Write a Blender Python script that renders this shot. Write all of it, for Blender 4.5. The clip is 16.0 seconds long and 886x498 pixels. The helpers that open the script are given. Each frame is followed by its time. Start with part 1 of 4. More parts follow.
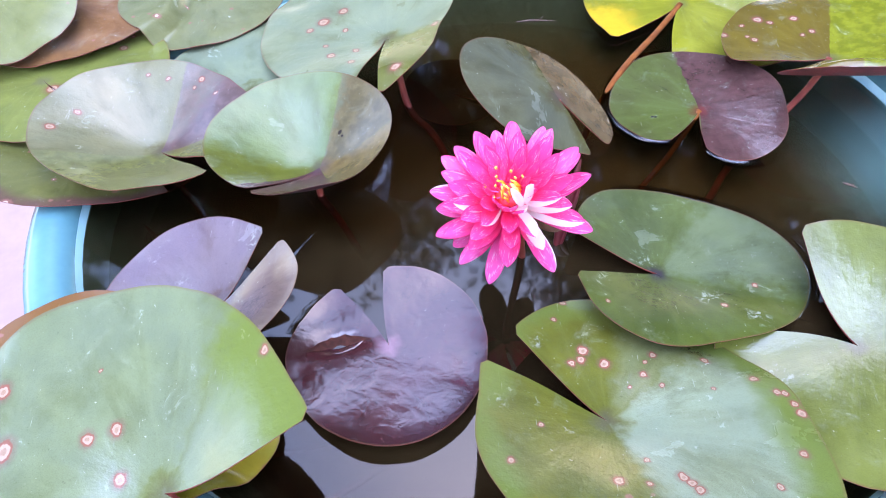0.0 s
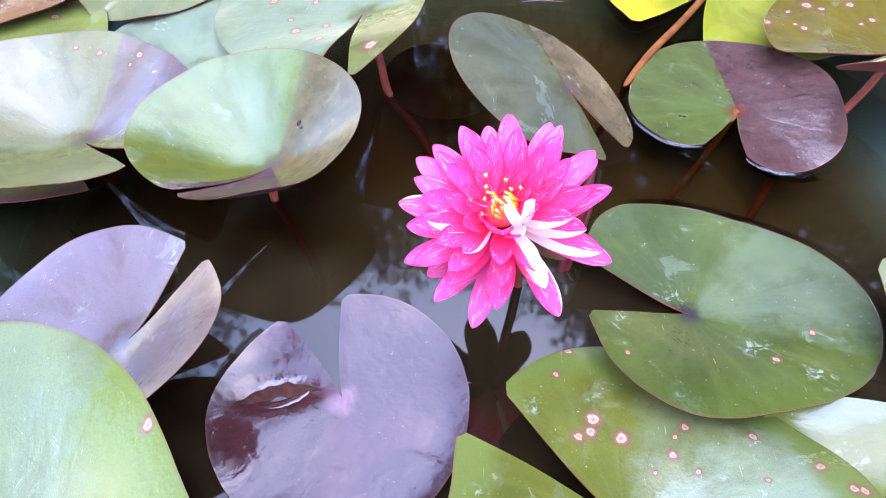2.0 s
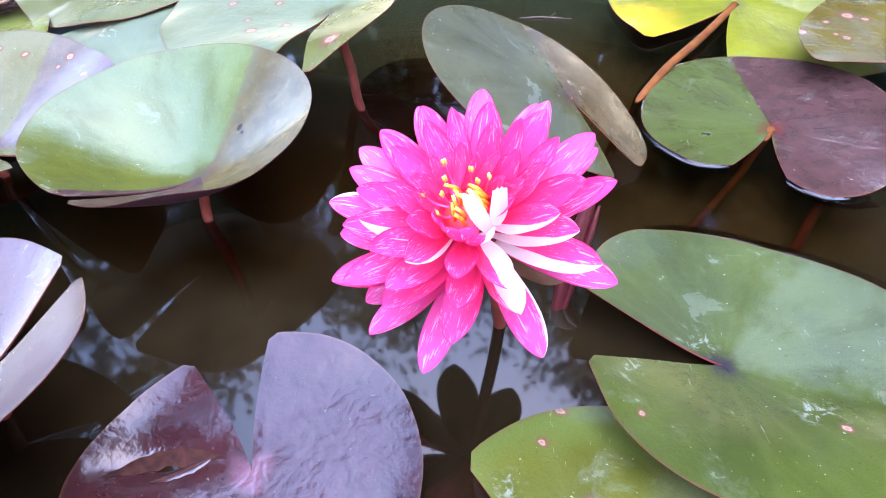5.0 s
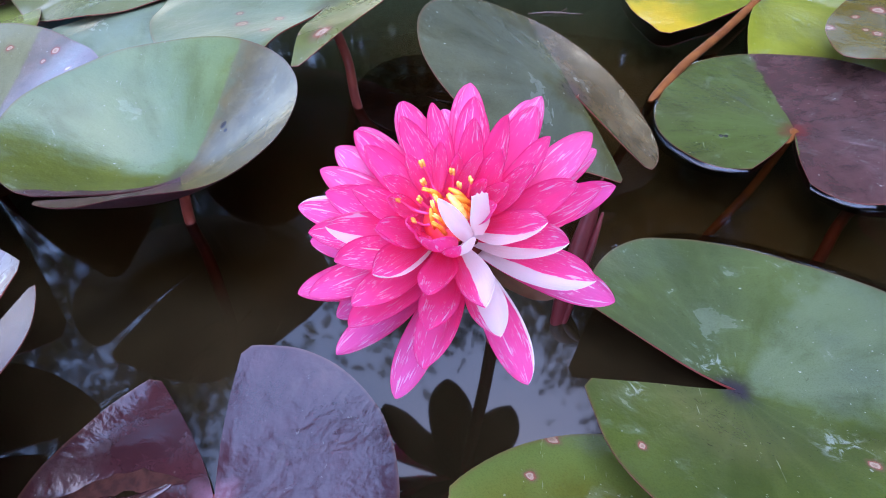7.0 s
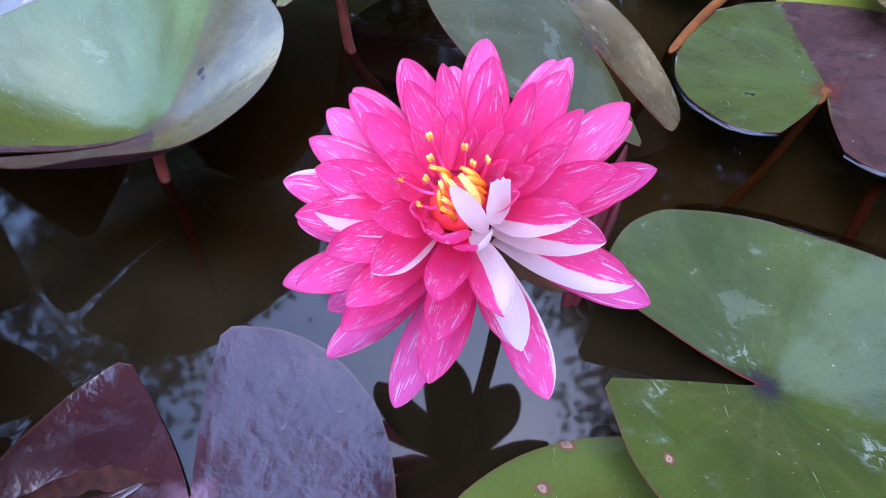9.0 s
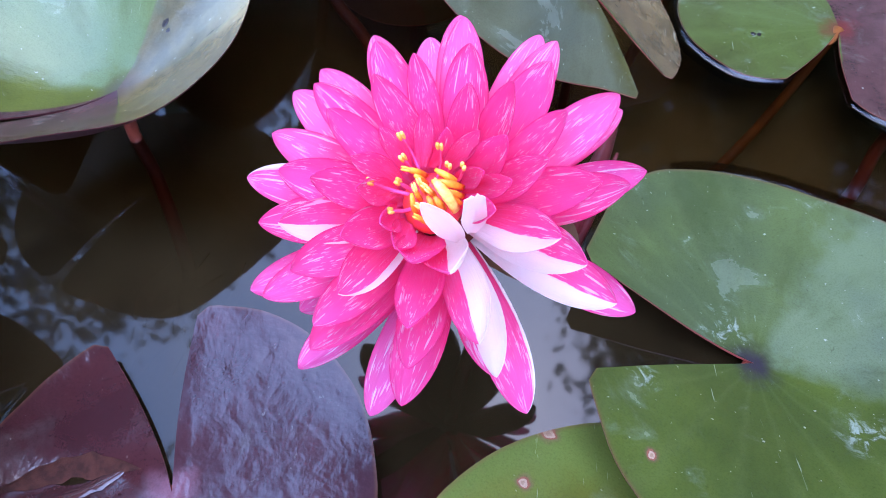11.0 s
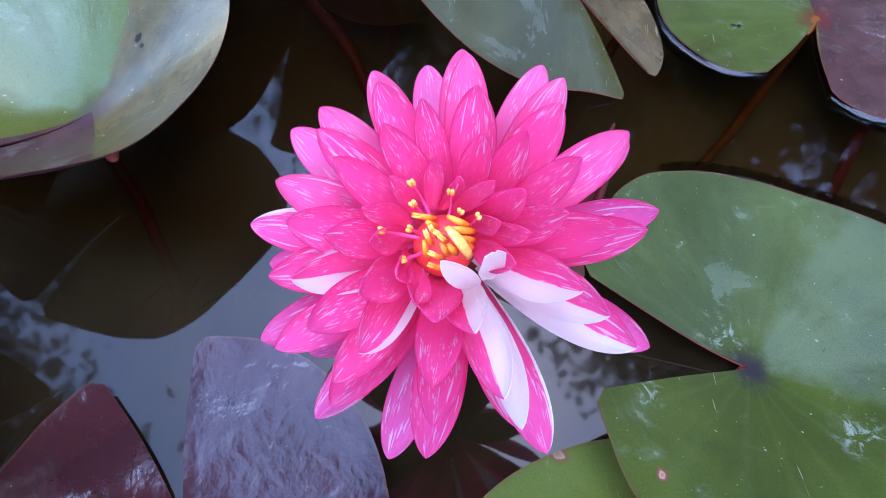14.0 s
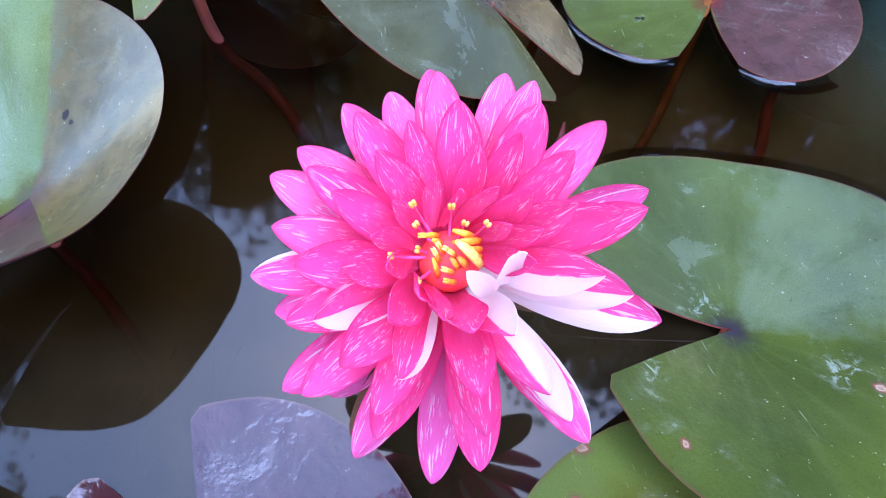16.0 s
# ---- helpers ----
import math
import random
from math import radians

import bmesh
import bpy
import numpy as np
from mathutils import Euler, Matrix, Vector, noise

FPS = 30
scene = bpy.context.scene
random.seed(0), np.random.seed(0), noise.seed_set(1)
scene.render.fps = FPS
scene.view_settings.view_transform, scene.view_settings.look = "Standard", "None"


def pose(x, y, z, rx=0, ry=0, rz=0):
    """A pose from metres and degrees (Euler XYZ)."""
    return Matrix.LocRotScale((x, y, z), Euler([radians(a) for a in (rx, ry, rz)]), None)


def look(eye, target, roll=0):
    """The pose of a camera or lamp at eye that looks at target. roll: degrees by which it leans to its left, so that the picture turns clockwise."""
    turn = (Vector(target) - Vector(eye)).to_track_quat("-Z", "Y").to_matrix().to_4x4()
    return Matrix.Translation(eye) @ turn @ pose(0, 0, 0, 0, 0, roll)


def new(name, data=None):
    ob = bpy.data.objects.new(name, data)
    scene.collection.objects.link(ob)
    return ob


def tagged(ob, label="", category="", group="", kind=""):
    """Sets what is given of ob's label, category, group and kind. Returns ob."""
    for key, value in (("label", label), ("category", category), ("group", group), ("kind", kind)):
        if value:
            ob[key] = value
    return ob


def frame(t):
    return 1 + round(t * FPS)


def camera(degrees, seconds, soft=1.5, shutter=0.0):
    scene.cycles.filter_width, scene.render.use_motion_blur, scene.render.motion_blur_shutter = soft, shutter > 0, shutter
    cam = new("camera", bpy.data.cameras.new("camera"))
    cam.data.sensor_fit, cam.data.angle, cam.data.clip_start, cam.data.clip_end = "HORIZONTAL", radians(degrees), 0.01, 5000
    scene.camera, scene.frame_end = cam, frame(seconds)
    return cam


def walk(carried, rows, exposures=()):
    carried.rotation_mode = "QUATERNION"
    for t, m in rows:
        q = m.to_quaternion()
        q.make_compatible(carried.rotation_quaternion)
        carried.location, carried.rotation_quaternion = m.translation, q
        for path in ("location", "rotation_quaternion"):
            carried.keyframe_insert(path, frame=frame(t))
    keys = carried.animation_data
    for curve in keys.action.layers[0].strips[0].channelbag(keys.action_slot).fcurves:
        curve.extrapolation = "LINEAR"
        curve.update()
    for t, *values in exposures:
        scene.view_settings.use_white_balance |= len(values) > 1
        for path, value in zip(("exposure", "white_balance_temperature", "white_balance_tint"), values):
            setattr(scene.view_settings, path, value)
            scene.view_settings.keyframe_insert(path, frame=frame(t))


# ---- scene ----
cam = camera(64.96, 16.0, 1.0)
PATH = [
    (0, (0.0198, 0.0151, 0.4071), (-0.0075, 0.3516, 0.0384), -2.03),
    (0.5, (0.0094, 0.0434, 0.3886), (-0.0171, 0.3817, 0.0214), -1.15),
    (1, (0.0168, 0.0628, 0.3718), (-0.0090, 0.4005, 0.0039), -1.01),
    (1.5, (0.0242, 0.0818, 0.3526), (-0.0029, 0.4172, -0.0173), -0.70),
    (2, (0.0279, 0.1022, 0.3372), (0.0003, 0.4375, -0.0327), -0.38),
    (2.5, (0.0292, 0.1147, 0.3185), (-0.0007, 0.4581, -0.0437), -0.11),
    (3, (0.0299, 0.1251, 0.3034), (0.0000, 0.4782, -0.0493), 0.41),
    (3.5, (0.0349, 0.1335, 0.2921), (0.0015, 0.4967, -0.0499), -0.03),
    (4, (0.0393, 0.1397, 0.2781), (0.0031, 0.5075, -0.0587), -0.16),
    (6.5, (0.0616, 0.1712, 0.2397), (0.0090, 0.5400, -0.0938), -1.63),
    (7, (0.0614, 0.1753, 0.2397), (0.0056, 0.5435, -0.0940), -1.50),
    (7.5, (0.0646, 0.1803, 0.2350), (0.0101, 0.5476, -0.0998), -1.04),
    (8, (0.0608, 0.1889, 0.2314), (0.0083, 0.5528, -0.1074), -0.61),
    (8.5, (0.0540, 0.1982, 0.2310), (0.0045, 0.5516, -0.1192), -0.04),
    (9, (0.0512, 0.2070, 0.2287), (0.0073, 0.5457, -0.1366), 0.49),
    (9.5, (0.0546, 0.2173, 0.2297), (0.0149, 0.5409, -0.1494), 0.64),
    (12, (0.0531, 0.2418, 0.2435), (0.0170, 0.5158, -0.1732), -0.19),
    (12.5, (0.0524, 0.2456, 0.2466), (0.0178, 0.5165, -0.1723), 0.25),
    (13, (0.0512, 0.2474, 0.2473), (0.0192, 0.5163, -0.1730), 0.51),
    (13.5, (0.0476, 0.2494, 0.2472), (0.0208, 0.5187, -0.1733), 1.05),
    (14, (0.0405, 0.2513, 0.2465), (0.0296, 0.5207, -0.1746), 1.85),
    (14.5, (0.0286, 0.2517, 0.2455), (0.0405, 0.5252, -0.1730), 2.43),
    (15, (0.0212, 0.2514, 0.2440), (0.0508, 0.5239, -0.1742), 2.66),
    (15.5, (0.0158, 0.2505, 0.2480), (0.0545, 0.5287, -0.1657), 1.71),
    (16, (0.0180, 0.2481, 0.2452), (0.0654, 0.5336, -0.1625), 1.13),
]
EXPOSURE = [(0, 3.10, 5990, 29), (1.5, 3.33, 5990, 29), (4, 3.38, 5990, 29), (6.45, 3.26, 5890, 28), (6.9, 2.59, 5570, 27), (9, 2.54, 5470, 26), (9.5, 2.99, 5470, 24), (9.8, 2.99, 5470, 24), (11.7, 2.52, 5370, 24), (12.1, 2.37, 5370, 24), (13.6, 2.37, 5370, 23), (14.8, 2.87, 5420, 23), (16, 2.87, 5420, 22)]
walk(cam, [(t, look(eye, target, roll)) for t, eye, target, roll in PATH], EXPOSURE)

# ---- world, sun ----
world = bpy.data.worlds.new("sky")
scene.world = world
world.use_nodes = True
wn = world.node_tree.nodes
sky = wn.new("ShaderNodeTexSky")
sky.sky_type = 'NISHITA'
sky.sun_disc = False
sky.sun_elevation = radians(68)
sky.sun_rotation = radians(6)
sky.air_density, sky.dust_density, sky.ozone_density = 1.7, 0.7, 3.0
wn["Background"].inputs["Strength"].default_value = 0.15
world.node_tree.links.new(sky.outputs[0], wn["Background"].inputs["Color"])
sun_lamp = bpy.data.lights.new("sun", 'SUN')
sun_lamp.energy, sun_lamp.angle, sun_lamp.color = 1.5, radians(71), (0.66, 0.77, 1.0)
sun = new("sun", sun_lamp)
sun.matrix_world = look((0.3, -2.9, 5.0), (0, 0, 0))


# ---- materials ----
class Mat:
    """A small node builder round one Principled material."""

    def __init__(self, name, base=(0.5, 0.5, 0.5), rough=0.5, **kw):
        self.m = bpy.data.materials.new(name)
        self.m.use_nodes = True
        self.t = self.m.node_tree
        self.bsdf = self.t.nodes["Principled BSDF"]
        self.bsdf.inputs["Base Color"].default_value = (*base, 1)
        self.bsdf.inputs["Roughness"].default_value = rough
        for k, v in kw.items():
            self.bsdf.inputs[k.replace("_", " ")].default_value = v

    def node(self, kind, **inputs):
        n = self.t.nodes.new("ShaderNode" + kind)
        for k, v in inputs.items():
            key = int(k[1:]) if k[0] == "i" and k[1:].isdigit() else k.replace("_", " ")
            if isinstance(v, bpy.types.NodeSocket):
                self.t.links.new(v, n.inputs[key])
            else:
                n.inputs[key].default_value = v
        return n

    def math(self, op, a, b=0.0, c=0.0, clamp=False):
        n = self.node("Math", i0=a, i1=b, i2=c)
        n.operation, n.use_clamp = op, clamp
        return n.outputs[0]

    def mix(self, f, a, b):
        n = self.t.nodes.new("ShaderNodeMix")
        n.data_type = 'RGBA'
        for key, v in ((0, f), (6, a), (7, b)):
            if isinstance(v, bpy.types.NodeSocket):
                self.t.links.new(v, n.inputs[key])
            else:
                n.inputs[key].default_value = v if key == 0 else (*v[:3], 1)
        return n.outputs[2]

    def noise(self, vec, scale, detail=3.0, rough=0.55, dist=0.0):
        return self.node("TexNoise", Vector=vec, Scale=scale, Detail=detail, Roughness=rough, Distortion=dist).outputs[0]

    def step(self, v, lo, hi):
        n = self.node("MapRange", Value=v, i1=lo, i2=hi, i3=0.0, i4=1.0)
        n.interpolation_type = 'SMOOTHSTEP'
        return n.outputs[0]

    def coords(self, which="Object"):
        return self.node("TexCoord").outputs[which]

    def bump(self, height, strength, distance=0.001):
        n = self.node("Bump", Height=height, Strength=strength, Distance=distance)
        self.t.links.new(n.outputs[0], self.bsdf.inputs["Normal"])

    def set(self, key, value):
        self.t.links.new(value, self.bsdf.inputs[key])


def leaf_material(name, base, deep, sectors=(), bloom_sheen=(), lesions=(), marks=(), scuffs=(), spots=0.0, rough=0.18, edge=None, edge_span=None, veins=0.25, quilt=0.0, ridges=0.9, core_mark=0.4, core_tone=(0.05, 0.035, 0.05), gloss=0.45, relief=1.0, pale_specks=0.35, scratched=0.26, dust=0.13, sheen_tone=(0.34, 0.365, 0.26)):
    """A lily pad's upper side: mottled green, radial veins, sectors of another tone, waxy bloom with sky sheen painted
    into the colour, lesions with a pale heart and a brown ring, dark marks and dried scuffs (x, y, radius from the
    middle)."""
    q = Mat(name, base, rough)
    co = q.coords()
    rs = random.Random(name)
    off = q.node("VectorMath", i0=co, i1=(rs.uniform(-9, 9), rs.uniform(-9, 9), rs.uniform(-9, 9)))
    nco = off.outputs[0]
    sep = q.node("SeparateXYZ", Vector=co)
    x, y = sep.outputs[0], sep.outputs[1]
    r = q.math('SQRT', q.math('ADD', q.math('MULTIPLY', x, x), q.math('MULTIPLY', y, y)))
    ang = q.math('ARCTAN2', y, x)
    n_big = q.noise(nco, 22.0, 3.0)
    n_mid = q.noise(nco, 95.0, 4.0)
    n_fine = q.noise(nco, 700.0, 2.0)
    rr = q.math('MAXIMUM', r, 0.002)
    ray = q.node("CombineXYZ", X=q.math('DIVIDE', x, rr), Y=q.math('DIVIDE', y, rr), Z=q.math('MULTIPLY_ADD', r, 7.0, rs.uniform(0, 50))).outputs[0]
    streak = q.math('MULTIPLY', q.noise(ray, 3.2, 5.0, 0.6, 0.3), q.step(r, 0.004, 0.045))
    col = q.mix(q.step(n_big, 0.32, 0.68), base, deep)
    col = q.mix(q.math('MULTIPLY', q.step(streak, 0.45, 0.75), 0.5), col, tuple(c * 0.72 for c in deep))
    # veins spread from the middle
    wob = q.math('ADD', ang, q.math('MULTIPLY', q.math('SUBTRACT', n_mid, 0.5), 0.16))
    vein = q.math('POWER', q.math('ABSOLUTE', q.math('SINE', q.math('MULTIPLY', wob, 9.0))), 14.0)
    pale = tuple(min(1, c * 1.35 + 0.02) for c in base)
    col = q.mix(q.math('MULTIPLY', vein, 0.4 * veins), col, pale)

    def in_span(lo, hi, soft=0.02, shake=0.10):
        mid, half = radians((lo + hi) / 2), radians((hi - lo) / 2)
        d = q.math('WRAP', q.math('SUBTRACT', q.math('ADD', ang, q.math('MULTIPLY', q.math('SUBTRACT', n_mid, 0.5), shake)), mid), math.pi, -math.pi)
        return q.math('SUBTRACT', 1.0, q.step(q.math('ABSOLUTE', d), half - soft, half + soft))
    for tone, lo, hi in sectors:
        dark = tuple(c * 0.70 for c in tone)
        col = q.mix(in_span(lo, hi), col, q.mix(q.step(n_mid, 0.35, 0.65), tone, dark))
    # waxy bloom with sky sheen painted into the colour, broken up in streaks
    sheen_mask = None
    for lo, hi, amount in bloom_sheen:
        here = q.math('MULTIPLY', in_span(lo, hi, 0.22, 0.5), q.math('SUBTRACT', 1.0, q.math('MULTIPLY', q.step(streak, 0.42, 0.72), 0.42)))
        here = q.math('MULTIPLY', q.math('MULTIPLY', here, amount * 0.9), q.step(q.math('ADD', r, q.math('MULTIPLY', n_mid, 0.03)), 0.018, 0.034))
        sheen_mask = here if sheen_mask is None else q.math('MAXIMUM', sheen_mask, here)
    if sheen_mask is not None:
        col = q.mix(sheen_mask, col, sheen_tone)
    # dusty film and water marks
    film = q.step(q.noise(nco, 40.0, 6.0, 0.65, 0.6), 0.56, 0.72)
    col = q.mix(q.math('MULTIPLY', film, dust), col, (0.26, 0.29, 0.22))
    speck = q.step(q.noise(nco, 420.0, 2.0), 0.71, 0.76)
    col = q.mix(q.math('MULTIPLY', speck, pale_specks), col, (0.40, 0.40, 0.32))
    # bluish mark over the stalk
    core = q.math('SUBTRACT', 1.0, q.step(q.math('ADD', r, q.math('MULTIPLY', n_mid, 0.016)), 0.009, 0.021))
    col = q.mix(q.math('MULTIPLY', core, core_mark), col, core_tone)
    if edge:
        rim = q.node("Attribute")
        rim.attribute_name = "rim"
        col = q.mix(q.step(q.math('ADD', rim.outputs["Fac"], q.math('MULTIPLY', q.math('SUBTRACT', n_big, 0.5), 0.5)), 0.74, 0.95) if not edge_span else q.math('MULTIPLY', in_span(*edge_span, 0.22, 0.5), q.step(q.math('ADD', rim.outputs['Fac'], q.math('MULTIPLY', q.math('SUBTRACT', n_big, 0.5), 0.7)), 0.45, 0.85)), col, edge)
    jitter = q.node("VectorMath", i0=q.node("TexNoise", Vector=nco, Scale=240.0, Detail=3.0).outputs[1], i1=(0.0034, 0.0034, 0.0))
    jitter.operation = 'MULTIPLY'
    shift = q.node("VectorMath", i0=jitter.outputs[0], i1=(0.0017, 0.0017, 0.0))
    shift.operation = 'SUBTRACT'
    warp = q.node("VectorMath", i0=q.node("CombineXYZ", X=x, Y=y).outputs[0], i1=shift.outputs[0])
    warp.operation = 'ADD'

    def nearest(places):
        best = None
        for px, py, pr in places:
            d = q.node("VectorMath", i0=warp.outputs[0], i1=(px, py, 0.0))
            d.operation = 'DISTANCE'
            d = q.math('DIVIDE', d.outputs["Value"], pr)
            best = d if best is None else q.math('MINIMUM', best, d)
        return best
    if lesions:
        d = nearest(lesions)
        col = q.mix(q.math('MULTIPLY', q.math('SUBTRACT', 1.0, q.step(d, 0.9, 2.0)), 0.5), col, (0.12, 0.05, 0.04))
        col = q.mix(q.math('MULTIPLY', q.math('SUBTRACT', 1.0, q.step(d, 0.95, 1.15)), 0.9), col, (0.17, 0.055, 0.032))
        col = q.mix(q.math('MULTIPLY', q.math('SUBTRACT', 1.0, q.step(d, 0.66, 0.82)), 0.9), col, (0.30, 0.20, 0.13))
        col = q.mix(q.math('MULTIPLY', q.math('SUBTRACT', 1.0, q.step(d, 0.28, 0.42)), 0.55), col, (0.16, 0.09, 0.05))
    if marks:
        col = q.mix(q.math('SUBTRACT', 1.0, q.step(nearest(marks), 0.55, 0.9)), col, (0.018, 0.013, 0.012))
    if scuffs:
        flaky = q.math('MULTIPLY', q.math('SUBTRACT', 1.0, q.step(nearest(scuffs), 0.25, 1.1)), q.step(q.noise(nco, 170.0, 5.0, 0.65, 0.8), 0.50, 0.66))
        col = q.mix(q.math('MULTIPLY', flaky, 0.4), col, (0.40, 0.43, 0.35))
    if spots:
        for cell, (lo, mid, hi) in ((34.0, (0.085, 0.12, 0.22)), (80.0, (0.07, 0.12, 0.25))):
            v = q.node("TexVoronoi", Vector=warp.outputs[0], Scale=cell, Randomness=1.0)
            keep = q.math('LESS_THAN', q.node("SeparateColor", Color=v.outputs["Color"]).outputs[0], spots)
            size = q.math('MULTIPLY', v.outputs["Distance"], q.math('ADD', 0.8, q.math('MULTIPLY', n_fine, 0.6)))
            halo = q.math('MULTIPLY', keep, q.math('SUBTRACT', 1.0, q.step(size, mid, hi)))
            col = q.mix(q.math('MULTIPLY', halo, 0.75), col, (0.20, 0.085, 0.065))
            heart = q.math('MULTIPLY', keep, q.math('SUBTRACT', 1.0, q.step(size, lo * 0.75, lo)))
            col = q.mix(q.math('MULTIPLY', heart, 0.9), col, (0.54, 0.36, 0.28))
    grit = q.noise(nco, 1500.0, 3.0, 0.7)
    col = q.mix(q.math('MULTIPLY', q.step(grit, 0.42, 0.72), 0.28), col, tuple(v * 0.5 for v in deep))
    # fine scratches, and a thin brown line along the rim
    lean = q.node("Mapping", Vector=nco, Rotation=(0, 0, rs.uniform(0, 3)), Scale=(14.0, 1.0, 1.0))
    scratch = q.math('MULTIPLY', q.step(q.noise(lean.outputs[0], 55.0, 2.0), 0.70, 0.73), q.step(q.noise(nco, 35.0, 2.0), 0.52, 0.62))
    col = q.mix(q.math('MULTIPLY', scratch, scratched), col, (0.36, 0.38, 0.30))
    blot = q.step(q.noise(nco, 260.0, 4.0, 0.7), 0.64, 0.72)
    col = q.mix(q.math('MULTIPLY', blot, 0.4), col, tuple(v * 0.45 for v in deep))
    brim = q.node("Attribute")
    brim.attribute_name = "rim"
    col = q.mix(q.math('MULTIPLY', q.step(brim.outputs["Fac"], 0.980, 0.998), 0.4), col, (0.10, 0.045, 0.022))
    q.set("Base Color", col)
    rg = q.math('ADD', rough - 0.07, q.math('MULTIPLY', n_big, 0.14))
    rg = q.math('ADD', rg, q.math('MULTIPLY', film, 0.10))
    if sheen_mask is not None:
        rg = q.math('ADD', rg, q.math('MULTIPLY', sheen_mask, 0.18))
    q.set("Roughness", rg)
    q.bsdf.inputs["Specular IOR Level"].default_value = gloss
    h = q.math('ADD', q.math('MULTIPLY', n_mid, 0.7), q.math('ADD', q.math('MULTIPLY', q.math('MULTIPLY', vein, 0.35 * veins), q.step(r, 0.01, 0.06)), q.math('MULTIPLY', n_fine, 0.12)))
    h = q.math('ADD', h, q.math('MULTIPLY', streak, ridges))
    if quilt:
        h = q.math('ADD', h, q.math('MULTIPLY', q.noise(nco, 80.0, 2.0, 0.45, 0.6), quilt * 1.3))
        h = q.math('ADD', h, q.math('MULTIPLY', q.math('ABSOLUTE', q.math('SUBTRACT', q.noise(nco, 60.0, 3.0, 0.5, 0.5), 0.5)), quilt * 1.2))
    q.bump(h, 0.45 * relief, 0.0012)
    return q.m


def plain_material(name, base, deep, scale, rough, strength=0.3, distance=0.001, **kw):
    q = Mat(name, base, rough, **kw)
    co = q.coords()
    n1, n2 = q.noise(co, scale, 4.0), q.noise(co, scale * 9, 3.0)
    col = q.mix(q.step(n1, 0.35, 0.68), base, deep)
    q.set("Base Color", q.mix(q.math('MULTIPLY', n2, 0.35), col, tuple(c * 0.6 for c in deep)))
    q.set("Roughness", q.math('ADD', rough - 0.06, q.math('MULTIPLY', n2, 0.14)))
    q.bump(q.math('ADD', n1, q.math('MULTIPLY', n2, 0.4)), strength, distance)
    return q.m


GREEN, GREEN_DEEP = (0.083, 0.090, 0.012), (0.060, 0.068, 0.011)
PURPLE = (0.062, 0.024, 0.022)
under_leaf = plain_material("leaf_underside", (0.24, 0.040, 0.030), (0.14, 0.03, 0.022), 60, 0.45)
stalk_red = plain_material("stalk_red", (0.19, 0.038, 0.020), (0.12, 0.022, 0.014), 90, 0.45, Specular_IOR_Level=0.15)
stalk_orange = plain_material("stalk_orange", (0.20, 0.066, 0.016), (0.13, 0.04, 0.012), 90, 0.5, Specular_IOR_Level=0.05)
glaze = plain_material("tub_glaze", (0.085, 0.20, 0.205), (0.06, 0.16, 0.17), 14, 0.22, 0.1)
floor_mat = plain_material("floor_concrete", (0.32, 0.215, 0.170), (0.27, 0.18, 0.145), 6, 0.7, 0.25, 0.003)
bark = plain_material("bark", (0.12, 0.085, 0.06), (0.06, 0.045, 0.035), 8, 0.85, 0.8, 0.02)
tree_leaf = plain_material("tree_foliage", (0.085, 0.105, 0.030), (0.045, 0.062, 0.016), 3, 0.5)
plaster = plain_material("plaster", (0.45, 0.40, 0.36), (0.38, 0.34, 0.31), 2, 0.8)


def tub_inner_material():
    """Glaze above the waterline, algae and silt that thicken below it with a ragged edge."""
    q = Mat("tub_inside", (0.3, 0.6, 0.65), 0.35)
    co = q.coords()
    n1, n2 = q.noise(co, 9.0, 5.0), q.noise(co, 60.0, 4.0)
    z = q.node("SeparateXYZ", Vector=co).outputs[2]
    edge = q.math('ADD', z, q.math('MULTIPLY', q.math('SUBTRACT', n1, 0.5), 0.07))
    clean = q.step(edge, -0.17, -0.08)
    algae = q.mix(q.step(n2, 0.35, 0.7), (0.055, 0.060, 0.018), (0.030, 0.026, 0.012))
    q.set("Base Color", q.mix(clean, algae, q.mix(n2, (0.34, 0.58, 0.60), (0.24, 0.47, 0.51))))
    q.bump(n2, 0.3, 0.002)
    return q.m


